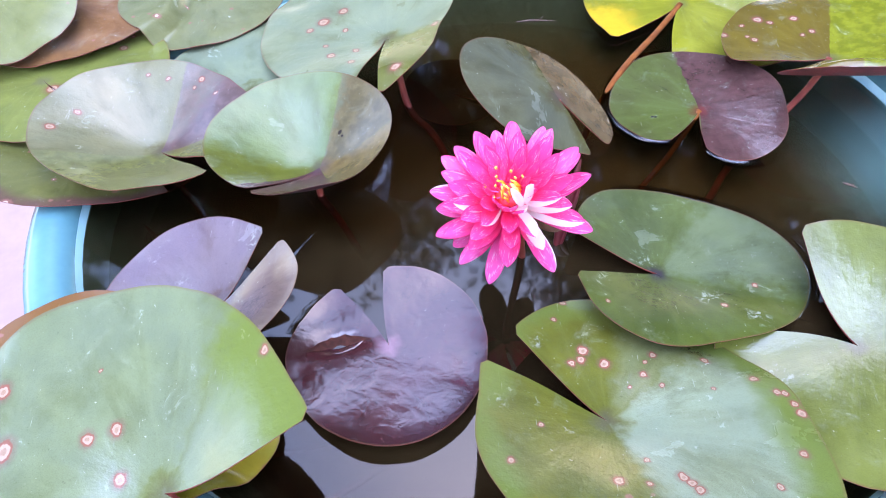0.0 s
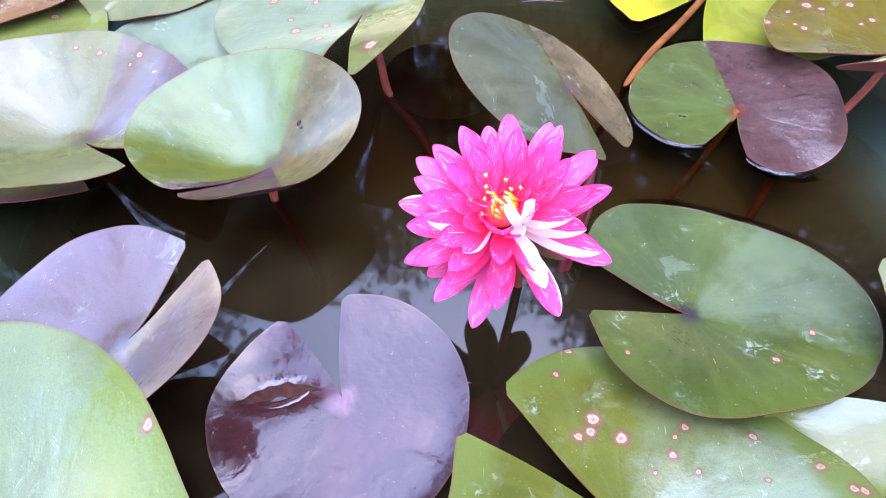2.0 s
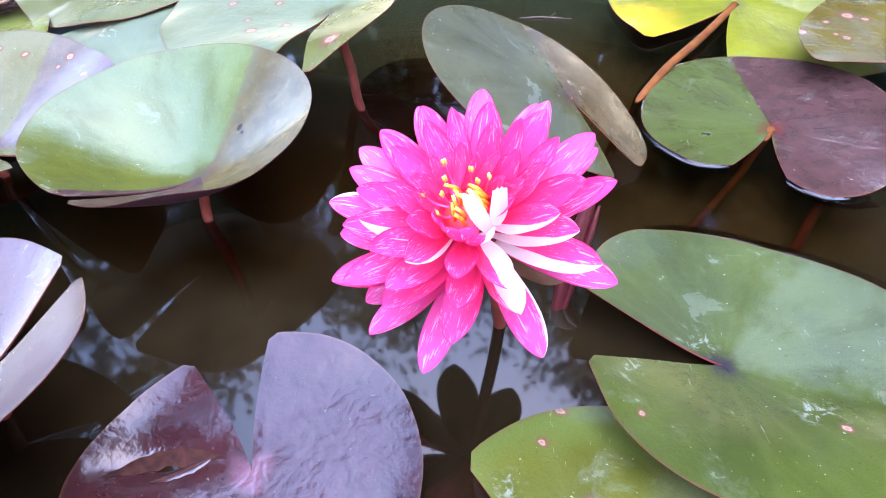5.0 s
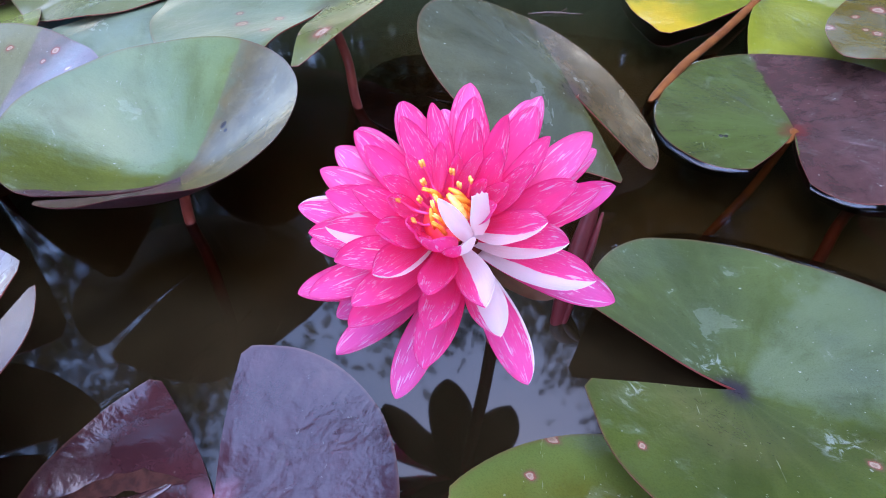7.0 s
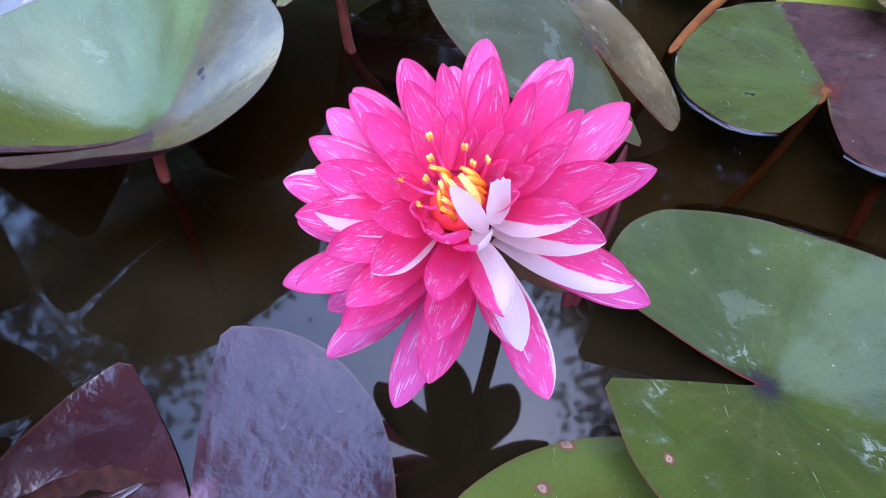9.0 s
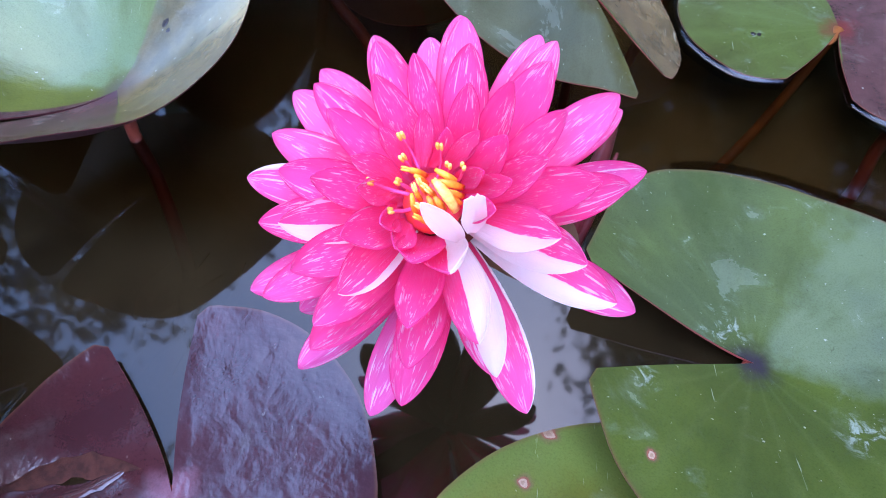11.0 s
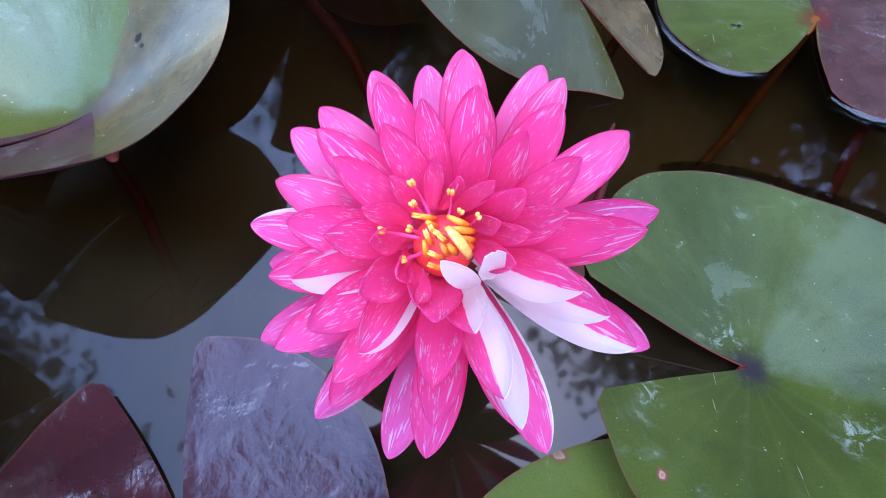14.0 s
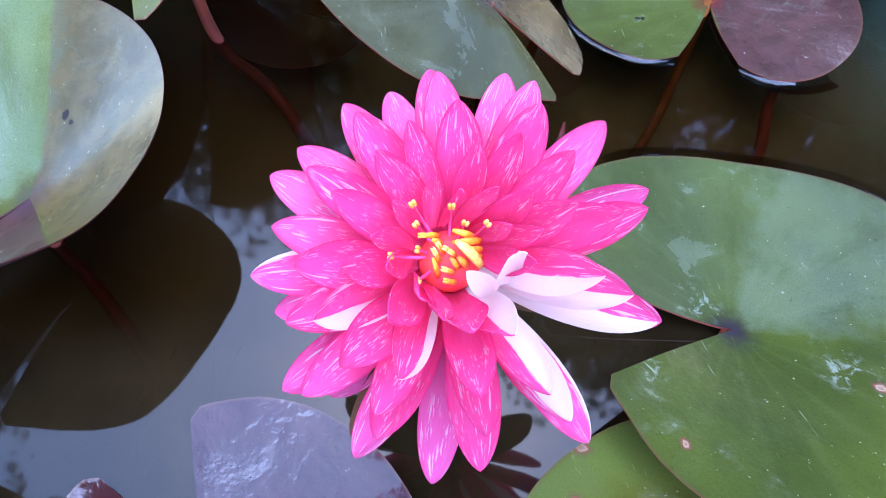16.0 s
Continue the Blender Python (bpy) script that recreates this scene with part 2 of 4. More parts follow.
def water_material(name="pond_water", tint=(0.33, 0.265, 0.17, 1)):
    q = Mat(name)
    t = q.t
    t.nodes.remove(q.bsdf)
    out = t.nodes["Material Output"]
    co = q.coords()
    n = q.node("Bump", Height=q.noise(co, 26.0, 2.0), Strength=0.05, Distance=0.002)
    gloss = q.node("BsdfGlossy", Color=(1, 1, 1, 1), Roughness=0.045, Normal=n.outputs[0])
    fr = q.node("Fresnel", IOR=1.42, Normal=n.outputs[0])
    # the near half is made opaque brown so the mirrored sky stays clean
    sep = q.node("SeparateXYZ", Vector=co)
    shallow = q.math('MULTIPLY', q.step(sep.outputs[0], 0.23, 0.33), q.step(sep.outputs[1], -0.12, 0.0))
    clear = q.node("BsdfTransparent", Color=q.mix(shallow, tint, (0.78, 0.80, 0.74)))
    far = q.step(q.math('ADD', sep.outputs[1], q.math('MULTIPLY', q.noise(co, 9.0, 4.0), 0.10)), -0.07, 0.03)
    out_r = q.math('SQRT', q.math('ADD', q.math('MULTIPLY', sep.outputs[0], sep.outputs[0]), q.math('MULTIPLY', sep.outputs[1], sep.outputs[1])))
    free = q.math('MAXIMUM', far, q.step(out_r, 0.28, 0.34))
    left = q.math('MULTIPLY', q.step(q.math('MULTIPLY', sep.outputs[0], -1.0), 0.06, 0.11), q.step(sep.outputs[1], -0.13, -0.08))
    free = q.math('MAXIMUM', free, left)
    opaque_near = q.math('SUBTRACT', 0.97, q.math('MULTIPLY', free, 0.97))
    murk_ = q.node("BsdfDiffuse", Color=q.mix(q.step(q.noise(co, 30.0, 4.0), 0.35, 0.7), (0.0155, 0.0100, 0.0038), (0.0085, 0.0054, 0.0022)))
    body = q.node("MixShader", i0=opaque_near, i1=clear.outputs[0], i2=murk_.outputs[0])
    mixn = q.node("MixShader", i0=fr.outputs[0], i1=body.outputs[0], i2=gloss.outputs[0])
    t.links.new(mixn.outputs[0], out.inputs["Surface"])
    return q.m


def petal_material(name, white_lo=2.0, white_hi=2.0):
    """Pink petal with fine pale streaks along its length; the part of its width between the two limits is white."""
    q = Mat(name, (0.85, 0.06, 0.33), 0.26)
    uv = q.node("UVMap")
    sep = q.node("SeparateXYZ", Vector=uv.outputs[0])
    u, v = sep.outputs[0], sep.outputs[1]
    rnd = q.node("ObjectInfo").outputs["Random"]

    def along(fu, fv, k):
        return q.node("CombineXYZ", X=q.math('MULTIPLY', u, fu), Y=q.math('MULTIPLY', v, fv), Z=q.math('MULTIPLY', rnd, k)).outputs[0]
    grain = q.noise(along(46.0, 4.0, 17.0), 1.0, 3.0)
    broad = q.noise(along(2.0, 3.0, 71.0), 1.0, 2.0)
    pink = q.mix(q.step(v, 0.25, 0.85), PINK_BASE, PINK_TIP)
    pink = q.mix(q.step(v, 0.04, 0.42), (0.95, 0.048, 0.165), pink)
    pink = q.mix(q.math('MULTIPLY', q.step(grain, 0.42, 0.75), 0.5), pink, PINK_VEIN)
    pink = q.mix(q.math('MULTIPLY', q.step(broad, 0.45, 0.75), 0.35), pink, PINK_PALE)
    # short strokes, crowded in some places and missing in others
    crowd = q.step(q.noise(along(2.2, 5.0, 29.0), 1.0, 2.0), 0.43, 0.66)
    stroke = q.step(q.noise(along(12.0, 9.0, 40.0), 1.0, 1.5, 0.5), 0.60, 0.63)
    stroke = q.math('MULTIPLY', q.math('MULTIPLY', stroke, crowd), q.step(v, 0.45, 0.75))
    col = q.mix(q.math('MULTIPLY', stroke, 0.85), pink, (0.93, 0.70, 0.84))
    fleck = q.step(q.noise(along(17.0, 15.0, 53.0), 1.0, 1.0), 0.620, 0.65)
    col = q.mix(q.math('MULTIPLY', q.math('MULTIPLY', q.math('MULTIPLY', fleck, crowd), q.step(v, 0.30, 0.7)), 0.8), col, (0.93, 0.66, 0.82))
    slash = q.math('MULTIPLY', q.step(q.noise(along(7.0, 3.0, 83.0), 1.0, 1.0), 0.655, 0.68), q.step(v, 0.5, 0.7))
    col = q.mix(q.math('MULTIPLY', slash, 0.85), col, (0.92, 0.78, 0.86))
    margin = q.step(q.math('ABSOLUTE', u), 0.86, 1.0)
    col = q.mix(q.math('MULTIPLY', margin, 0.55), col, (0.80, 0.035, 0.24))
    wob = q.math('ADD', u, q.math('MULTIPLY', q.math('SUBTRACT', q.noise(along(4.0, 7.0, 13.0), 0.6, 3.0), 0.5), 0.22))
    white = q.math('MULTIPLY', q.step(wob, white_lo - 0.015, white_lo + 0.015), q.math('SUBTRACT', 1.0, q.step(wob, white_hi - 0.015, white_hi + 0.015)))
    col = q.mix(white, col, q.mix(grain, (0.92, 0.82, 0.80), (0.92, 0.87, 0.83)))
    q.set("Base Color", col)
    q.bsdf.inputs["Specular IOR Level"].default_value = 0.5
    q.bump(q.math('ADD', q.math('ADD', grain, q.math('MULTIPLY', broad, 2.0)), q.math('MULTIPLY', q.noise(along(9.0, 2.0, 7.0), 1.0, 2.0), 1.6)), 0.5, 0.0008)
    # light comes through the thin tissue
    thin = q.node("BsdfTranslucent", Color=col)
    both = q.node("MixShader", i0=0.64, i1=q.bsdf.outputs[0], i2=thin.outputs[0])
    q.t.links.new(both.outputs[0], q.t.nodes["Material Output"].inputs["Surface"])
    return q.m


PINK_BASE, PINK_TIP, PINK_VEIN, PINK_PALE = (0.96, 0.092, 0.35), (0.96, 0.150, 0.45), (0.96, 0.19, 0.51), (0.96, 0.235, 0.56)


# ---- mesh helpers ----
def link_mesh(name, bm, mats, parent=None, label="", smooth=True, outward=True):
    me = bpy.data.meshes.new(name)
    if outward:
        bmesh.ops.recalc_face_normals(bm, faces=bm.faces)
    for f in bm.faces:
        f.smooth = smooth
    bm.to_mesh(me)
    bm.free()
    for m in mats if isinstance(mats, (list, tuple)) else [mats]:
        me.materials.append(m)
    ob = new(name, me)
    ob.parent = parent
    if label:
        ob["label"] = label
    return ob


def part(name, bm, material, parent, label=""):
    return link_mesh(name, bm, material, parent, label)


def thing(name, place, label, category, group="", kind=""):
    ob = new(name)
    ob.empty_display_size = 0.02
    ob.location = place
    return tagged(ob, label, category, group, kind)


def tube(bm, path, radii, sides=10, flat=1.0):
    """A tapered tube along points."""
    pts = [Vector(p) for p in path]
    rings, side = [], None
    for i, p in enumerate(pts):
        d = (pts[min(i + 1, len(pts) - 1)] - pts[max(i - 1, 0)]).normalized()
        if side is None:
            side = d.orthogonal().normalized()
        side = (side - d * side.dot(d)).normalized()
        other = d.cross(side)
        r = radii[i] if isinstance(radii, (list, tuple)) else radii
        rings.append([bm.verts.new(p + r * (math.cos(a) * side + flat * math.sin(a) * other)) for a in (2 * math.pi * k / sides for k in range(sides))])
    for a, b in zip(rings, rings[1:]):
        for k in range(sides):
            bm.faces.new((a[k], a[(k + 1) % sides], b[(k + 1) % sides], b[k]))
    bm.faces.new(rings[0][::-1])
    bm.faces.new(rings[-1])
    return bm


def bezier(p0, p1, p2, p3, n=14):
    p0, p1, p2, p3 = map(Vector, (p0, p1, p2, p3))
    return [(1 - t) ** 3 * p0 + 3 * (1 - t) ** 2 * t * p1 + 3 * (1 - t) * t * t * p2 + t ** 3 * p3 for t in (k / (n - 1) for k in range(n))]


def spline(pts, n=6):
    """A smooth line through points."""
    p = [pts[0] * 2 - pts[1]] + list(pts) + [pts[-1] * 2 - pts[-2]]
    out = []
    for k in range(1, len(p) - 2):
        for s in range(n):
            t = s / n
            out.append(0.5 * (2 * p[k] + (p[k + 1] - p[k - 1]) * t + (2 * p[k - 1] - 5 * p[k] + 4 * p[k + 1] - p[k + 2]) * t * t + (3 * p[k] - p[k - 1] - 3 * p[k + 1] + p[k + 2]) * t ** 3))
    return out + [p[-2]]


# ---- setting ----
TUB = Vector((0.045, 0.50, 0.0))
TUB_R, RIM_Z, TUB_FLOOR, GROUND = 0.37, 0.012, -0.22, -0.32


def lathe(profile, n=96):
    bm = bmesh.new()
    rings = [[bm.verts.new((r * math.cos(2 * math.pi * k / n), r * math.sin(2 * math.pi * k / n), z)) for k in range(n)] for r, z in profile]
    for a, b in zip(rings, rings[1:]):
        for k in range(n):
            bm.faces.new((a[k], a[(k + 1) % n], b[(k + 1) % n], b[k]))
    return bm, rings


tub = thing("water_tub", TUB, "round turquoise glazed tub full of dark water on the floor", "tub")
bm, rings = lathe([(0.28, GROUND), (0.32, GROUND + 0.02), (0.380, -0.08), (0.398, RIM_Z - 0.012), (0.405, RIM_Z - 0.004), (0.404, RIM_Z + 0.003), (0.398, RIM_Z + 0.007), (0.383, RIM_Z + 0.006), (0.375, RIM_Z + 0.002), (TUB_R, RIM_Z - 0.005)])
bm.faces.new(rings[0][::-1])
part("outer_wall", bm, glaze, tub)
bm, rings = lathe([(TUB_R, RIM_Z - 0.005), (0.367, 0.0), (0.352, -0.05), (0.328, -0.12), (0.300, -0.18), (0.25, TUB_FLOOR), (0.14, TUB_FLOOR - 0.003)])
bm.faces.new(rings[-1])
part("inner_wall", bm, tub_inner_material(), tub, "algae-stained inside of the tub")

bm, rings = lathe([(0.367, 0.0), (0.2, 0.0), (0.08, 0.0)], 96)
bm.faces.new(rings[-1])
water = link_mesh("water", bm, water_material())
water.location = TUB
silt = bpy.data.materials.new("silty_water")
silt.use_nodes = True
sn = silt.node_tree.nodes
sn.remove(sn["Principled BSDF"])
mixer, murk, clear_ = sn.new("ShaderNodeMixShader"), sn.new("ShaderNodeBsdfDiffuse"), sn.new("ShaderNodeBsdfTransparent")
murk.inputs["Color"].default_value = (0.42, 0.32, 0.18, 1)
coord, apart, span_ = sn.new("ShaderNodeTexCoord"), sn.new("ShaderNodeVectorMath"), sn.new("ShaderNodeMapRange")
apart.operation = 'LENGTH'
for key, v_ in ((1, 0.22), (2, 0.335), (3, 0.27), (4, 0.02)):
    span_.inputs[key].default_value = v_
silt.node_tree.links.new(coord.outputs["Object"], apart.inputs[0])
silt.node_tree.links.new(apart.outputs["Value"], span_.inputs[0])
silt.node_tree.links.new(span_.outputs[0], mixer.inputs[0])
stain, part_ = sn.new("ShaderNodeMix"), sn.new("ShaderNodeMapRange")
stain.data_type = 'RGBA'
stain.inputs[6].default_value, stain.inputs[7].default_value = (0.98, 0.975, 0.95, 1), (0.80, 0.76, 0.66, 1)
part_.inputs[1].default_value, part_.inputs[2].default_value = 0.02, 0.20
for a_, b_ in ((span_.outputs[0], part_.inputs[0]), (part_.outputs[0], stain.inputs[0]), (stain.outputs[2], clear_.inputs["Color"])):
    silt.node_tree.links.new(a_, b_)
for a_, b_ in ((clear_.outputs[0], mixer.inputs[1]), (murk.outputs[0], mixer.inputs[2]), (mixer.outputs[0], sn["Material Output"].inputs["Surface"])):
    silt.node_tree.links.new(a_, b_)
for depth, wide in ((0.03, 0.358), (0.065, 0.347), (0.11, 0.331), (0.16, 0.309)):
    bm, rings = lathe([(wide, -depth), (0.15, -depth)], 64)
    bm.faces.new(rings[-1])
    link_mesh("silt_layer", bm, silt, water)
tagged(water, "still dark water surface mirroring sky and trees", "water", kind="structure")

bm = bmesh.new()
bmesh.ops.create_grid(bm, x_segments=24, y_segments=24, size=40)
ground = link_mesh("ground", bm, floor_mat)
ground.location = (0, 0, GROUND)
tagged(ground, "pale pinkish concrete floor around the tub", "floor", kind="structure")


# ---- lily pads ----
SHAPES = {}


def lily_pad(centre, slope, cup, start, span, coefs, mats, label, root=(0.05, 0.43, -0.22), dents=(), stalk_mat=None, stalk_r=0.0026, via=None, wave=0.0012, under=None, floats=False, on=(), bowl=0.0036, lobe=(0.014, 0.06), meniscus=0, trims=(), pinch=0.55, curl=0.0):
    """A round leaf with a cleft. coefs: mean radius in mm, then cosine and sine terms round the outline, seen from the middle;
    slope and cup give its lie; dents: (x, y, half length, half width, turn, height) of single hollows or swellings; on: the pads that it rests on."""
    group = thing("lily_pad", centre, label, "lily pad", "lily pads in the tub")
    cx, cy, cz = centre
    seed = Vector((cx * 31, cy * 17, 0))

    def height(x, y):
        q = x * x + y * y
        z = slope[0] * x + slope[1] * y + cup * q / (q + bowl)
        for dx, dy, a, b, turn, amp in dents:
            c, s = math.cos(radians(turn)), math.sin(radians(turn))
            u, v = (c * (x - dx) + s * (y - dy)) / a, (-s * (x - dx) + c * (y - dy)) / b
            z += amp * math.exp(-u * u - v * v)
        rr = math.sqrt(q)
        z += curl * (rr / (0.001 * coefs[0])) ** 10
        z += wave * (rr / 0.08) ** 2 * noise.noise(Vector((x * 26, y * 26, 0)) + seed) * 1.6
        if floats:
            s = z + cz - 0.002
            z = 0.002 - cz + 0.5 * (s + math.sqrt(s * s + 0.000016))
        out_ = math.hypot(x + cx - TUB.x, y + cy - TUB.y)
        if out_ > 0.345:
            up_to = min(1.0, (out_ - 0.345) / 0.027)
            z = max(z, up_to * up_to * (3 - 2 * up_to) * (RIM_Z + 0.0095) - cz)
        for other in on:
            (ox, oy, oz), their_height, their_radius = SHAPES[other.name]
            wx, wy = x + cx - ox, y + cy - oy
            reach = their_radius(wx, wy)
            if reach:
                near = 1 - min(1.0, max(0.0, (math.hypot(wx, wy) / reach - 1.0) / 0.12))
                near = near * near * (3 - 2 * near)
                gap = oz + their_height(wx, wy) + 0.0016 - cz - z
                z += near * 0.5 * (gap + math.sqrt(gap * gap + 0.000001)) if gap > -0.004 else 0.0
        return z

    def trimmed(f):
        az = start + f * span
        return sum(mm * math.exp(-(((az - at + 180) % 360 - 180) / wide) ** 2) for at, wide, mm in trims)

    def outline(f):
        ph = (2 * f - 1) * math.pi
        return 0.001 * (coefs[0] + sum(coefs[k] * (math.cos if k % 2 else math.sin)(((k + 1) // 2) * ph) for k in range(1, len(coefs))) - trimmed(f))

    def radius_towards(x, y):
        """The outline's radius in that direction; nothing in the cleft."""
        turn_ = (math.degrees(math.atan2(y, x)) - start - span / 2 + 180) % 360 - 180
        f = turn_ / span + 0.5
        return outline(f) if -0.01 <= f <= 1.01 else 0.0

    SHAPES[group.name] = (centre, height, radius_towards)

    n_t, n_r = 96, 18
    bm = bmesh.new()
    rim = bm.verts.layers.float.new("rim")
    top, low = [], []
    for j in range(n_t + 1):
        f = j / n_t
        ph = (2 * f - 1) * math.pi
        r = coefs[0]
        for k in range(1, len(coefs)):
            r += coefs[k] * (math.cos if k % 2 else math.sin)(((k + 1) // 2) * ph)
        r -= trimmed(f)
        r *= 0.001 * (1 + 0.006 * noise.noise(Vector((f * 30, cx * 90, cy * 70))))
        # lobes are rounded off beside the cleft
        e = min(f, 1 - f)
        r *= 1 - lobe[1] * max(0.0, 1 - e / lobe[0]) ** 2
        # the cleft narrows towards the stalk
        row_t, row_l = [], []
        for i in range(n_r + 1):
            s = i / n_r
            s = s ** 0.85
            open_ = span + (360 - span) * pinch * (1 - s) ** 1.2
            a = radians(start + span / 2 + (f - 0.5) * open_)
            x, y = s * r * math.cos(a), s * r * math.sin(a)
            z = height(x, y)
            v = bm.verts.new((x, y, z))
            v[rim] = s
            thick = 0.0013 - 0.0008 * s
            w = bm.verts.new((x, y, z - thick))
            w[rim] = s
            row_t.append(v), row_l.append(w)
        top.append(row_t), low.append(row_l)
    for j in range(n_t):
        for i in range(n_r):
            bm.faces.new((top[j][i], top[j][i + 1], top[j + 1][i + 1], top[j + 1][i]))
            f2 = bm.faces.new((low[j][i], low[j + 1][i], low[j + 1][i + 1], low[j][i + 1]))
            f2.material_index = 1
    # the thin rim has corners of its own
    loop_t = [top[0][i] for i in range(n_r)] + [row[n_r] for row in top] + [top[n_t][i] for i in range(n_r - 1, -1, -1)]
    loop_l = [low[0][i] for i in range(n_r)] + [row[n_r] for row in low] + [low[n_t][i] for i in range(n_r - 1, -1, -1)]
    up_, down_ = [bm.verts.new(v.co) for v in loop_t], [bm.verts.new(v.co) for v in loop_l]
    for k in range(len(up_) - 1):
        bm.faces.new((up_[k], down_[k], down_[k + 1], up_[k + 1])).material_index = 1
    for rows in (top, low):
        bmesh.ops.remove_doubles(bm, verts=[row[0] for row in rows], dist=0.00002)
    ring = [(row[n_r].co.copy(), Vector((row[n_r].co.x, row[n_r].co.y, 0)).normalized()) for row in top]
    for row, way in ((top[0], 1), (top[n_t], -1)) if meniscus == 2 else ():
        d = Vector((row[n_r].co.y, -row[n_r].co.x, 0)).normalized() * way
        side = [(row[i].co.copy(), d) for i in range(n_r - 1, 4, -1)]
        ring = side[::-1] + ring if way == 1 else ring + side
    link_mesh("blade", bm, [mats, under or under_leaf], group, outward=False)
    if meniscus:
        bm = bmesh.new()
        rows = []
        for row, flat in ring:
            lift_ = min(row.z + cz, 0.0015)
            low_ = row.z + cz < 0.006
            rows.append([bm.verts.new(Vector((row.x + cx, row.y + cy, 0)) - TUB + flat * d + Vector((0, 0, 0.0004 + lift_ * math.exp(-d / 0.0016)))) if low_ else None for d in (-0.0004, 0.0004, 0.0012, 0.0022, 0.0036, 0.0055, 0.008)])
        for a, b in zip(rows, rows[1:]):
            for k in range(6):
                if a[0] and b[0]:
                    bm.faces.new((a[k], a[k + 1], b[k + 1], b[k]))
        link_mesh("meniscus", bm, water.data.materials[0], water)
    # the stalk down to the root
    end = Vector(root) - Vector(centre)
    seat = Vector((0, 0, height(0.0, 0.0) - 0.0014))
    if via:
        path = spline([seat] + [Vector(p) - Vector(centre) for p in via] + [end])
    else:
        path = bezier(seat, (end.x * 0.04, end.y * 0.04, end.z * 0.5), (end.x * 0.3, end.y * 0.3, end.z * 0.9), end, 16)
    bm = tube(bmesh.new(), path, [stalk_r * (1.25 if k == 0 else 1.0) for k in range(len(path))])
    part("stalk", bm, stalk_mat or stalk_red, group)
    return group

leaf_plain = leaf_material("leaf_plain", GREEN, GREEN_DEEP, gloss=0.25, ridges=0.3, sheen_tone=(0.31, 0.40, 0.35), bloom_sheen=((-180, 181, 0.26),))
pad_e1 = lily_pad((-0.1954, 0.5537, 0.0320), (0.10, 0.02), 0.0, -53.5, 328.1, (80.1, 46.6, 0.2, 0.4, 0.3), leaf_plain,
                  "smooth blue-green lily pad tucked under two others")
leaf_l = leaf_material("leaf_l", (0.115, 0.130, 0.026), (0.085, 0.100, 0.022), lesions=((0.0573, 0.0591, 0.0036), (0.0148, -0.0128, 0.006), (0.0865, 0.0800, 0.005), (0.0592, 0.0818, 0.0022)))
pad_l = lily_pad((-0.4050, 0.5650, 0.0310), (0.0, 0.0), 0.0, -35.0, 350.0, (105.0, 2.0, -20.0, 2.0, -2.0), leaf_l,
                 "yellowish green lily pad lying over the rim of the tub")
leaf_k = leaf_material("leaf_k", (0.083, 0.084, 0.014), (0.060, 0.065, 0.011), bloom_sheen=((-180, 181, 0.05),), spots=0.12, edge=(0.081, 0.043, 0.031))
pad_k = lily_pad((-0.3297, 0.4656, 0.0120), (-0.206, -0.232), 0.0, 52.1, 346.9, (92.0, -8.0, -22.0, 3.9, -2.1), leaf_k,
                 "green lily pad half hidden under a cupped one")
leaf_b = leaf_material("leaf_b", (0.092, 0.077, 0.019), (0.069, 0.061, 0.014), sectors=(((0.089, 0.052, 0.042), 12, 88), ((0.092, 0.092, 0.018), 205, 345)), bloom_sheen=((62, 220, 0.18), (220, 372, 0.03)),
                       lesions=((-0.0869, -0.0028, 0.0037), (-0.0753, 0.0235, 0.0028), (0.0207, 0.0773, 0.0026), (0.0379, 0.0597, 0.0018), (-0.0111, 0.0778, 0.0022), (0.0151, 0.0695, 0.0017), (-0.0307, 0.0804, 0.002)))
lily_pad((-0.2636, 0.4768, 0.0185), (0.024, -0.060), 0.0723, -23.7, 341.3, (95.4, 6.2, -1.3, 9.3, -0.1, -1.5, 1.0, -0.1, -0.6), leaf_b,
                 "cupped green lily pad with a purple-brown patch and pale specks", dents=((0.09, -0.01, 0.03, 0.05, 0, -0.02),), bowl=0.010, on=(pad_l, pad_k))
leaf_e = leaf_material("leaf_e", (0.092, 0.092, 0.018), (0.066, 0.071, 0.014), rough=0.27, gloss=0.18, bloom_sheen=((-5, 255, 0.22),), sheen_tone=(0.31, 0.40, 0.34),
                       lesions=((-0.0659, 0.0385, 0.0055), (-0.0777, 0.0266, 0.0033), (-0.0481, -0.023, 0.0037), (-0.0564, -0.0045, 0.0024), (0.0169, -0.0653, 0.005), (-0.026, -0.0151, 0.003), (-0.0265, -0.0395, 0.003), (0.0477, -0.0059, 0.0027), (-0.0482, 0.054, 0.0045), (-0.0413, 0.0215, 0.0024)), spots=0.04)
lily_pad((-0.0746, 0.5968, 0.0595), (0.253, -0.003), 0.0197, -88.1, 342.4, (101.9, 22.7, 38.3, 9.0, 8.6, -2.0, 0.6, -0.5, 0.9), leaf_e,
                 "large raised pale green lily pad with pinkish lesions", stalk_r=0.0034, via=((-0.066, 0.603, 0.02), (-0.052, 0.572, -0.004), (-0.012, 0.522, -0.03)), dents=((-0.006, -0.090, 0.035, 0.022, 0, -0.014),), on=(pad_e1,))
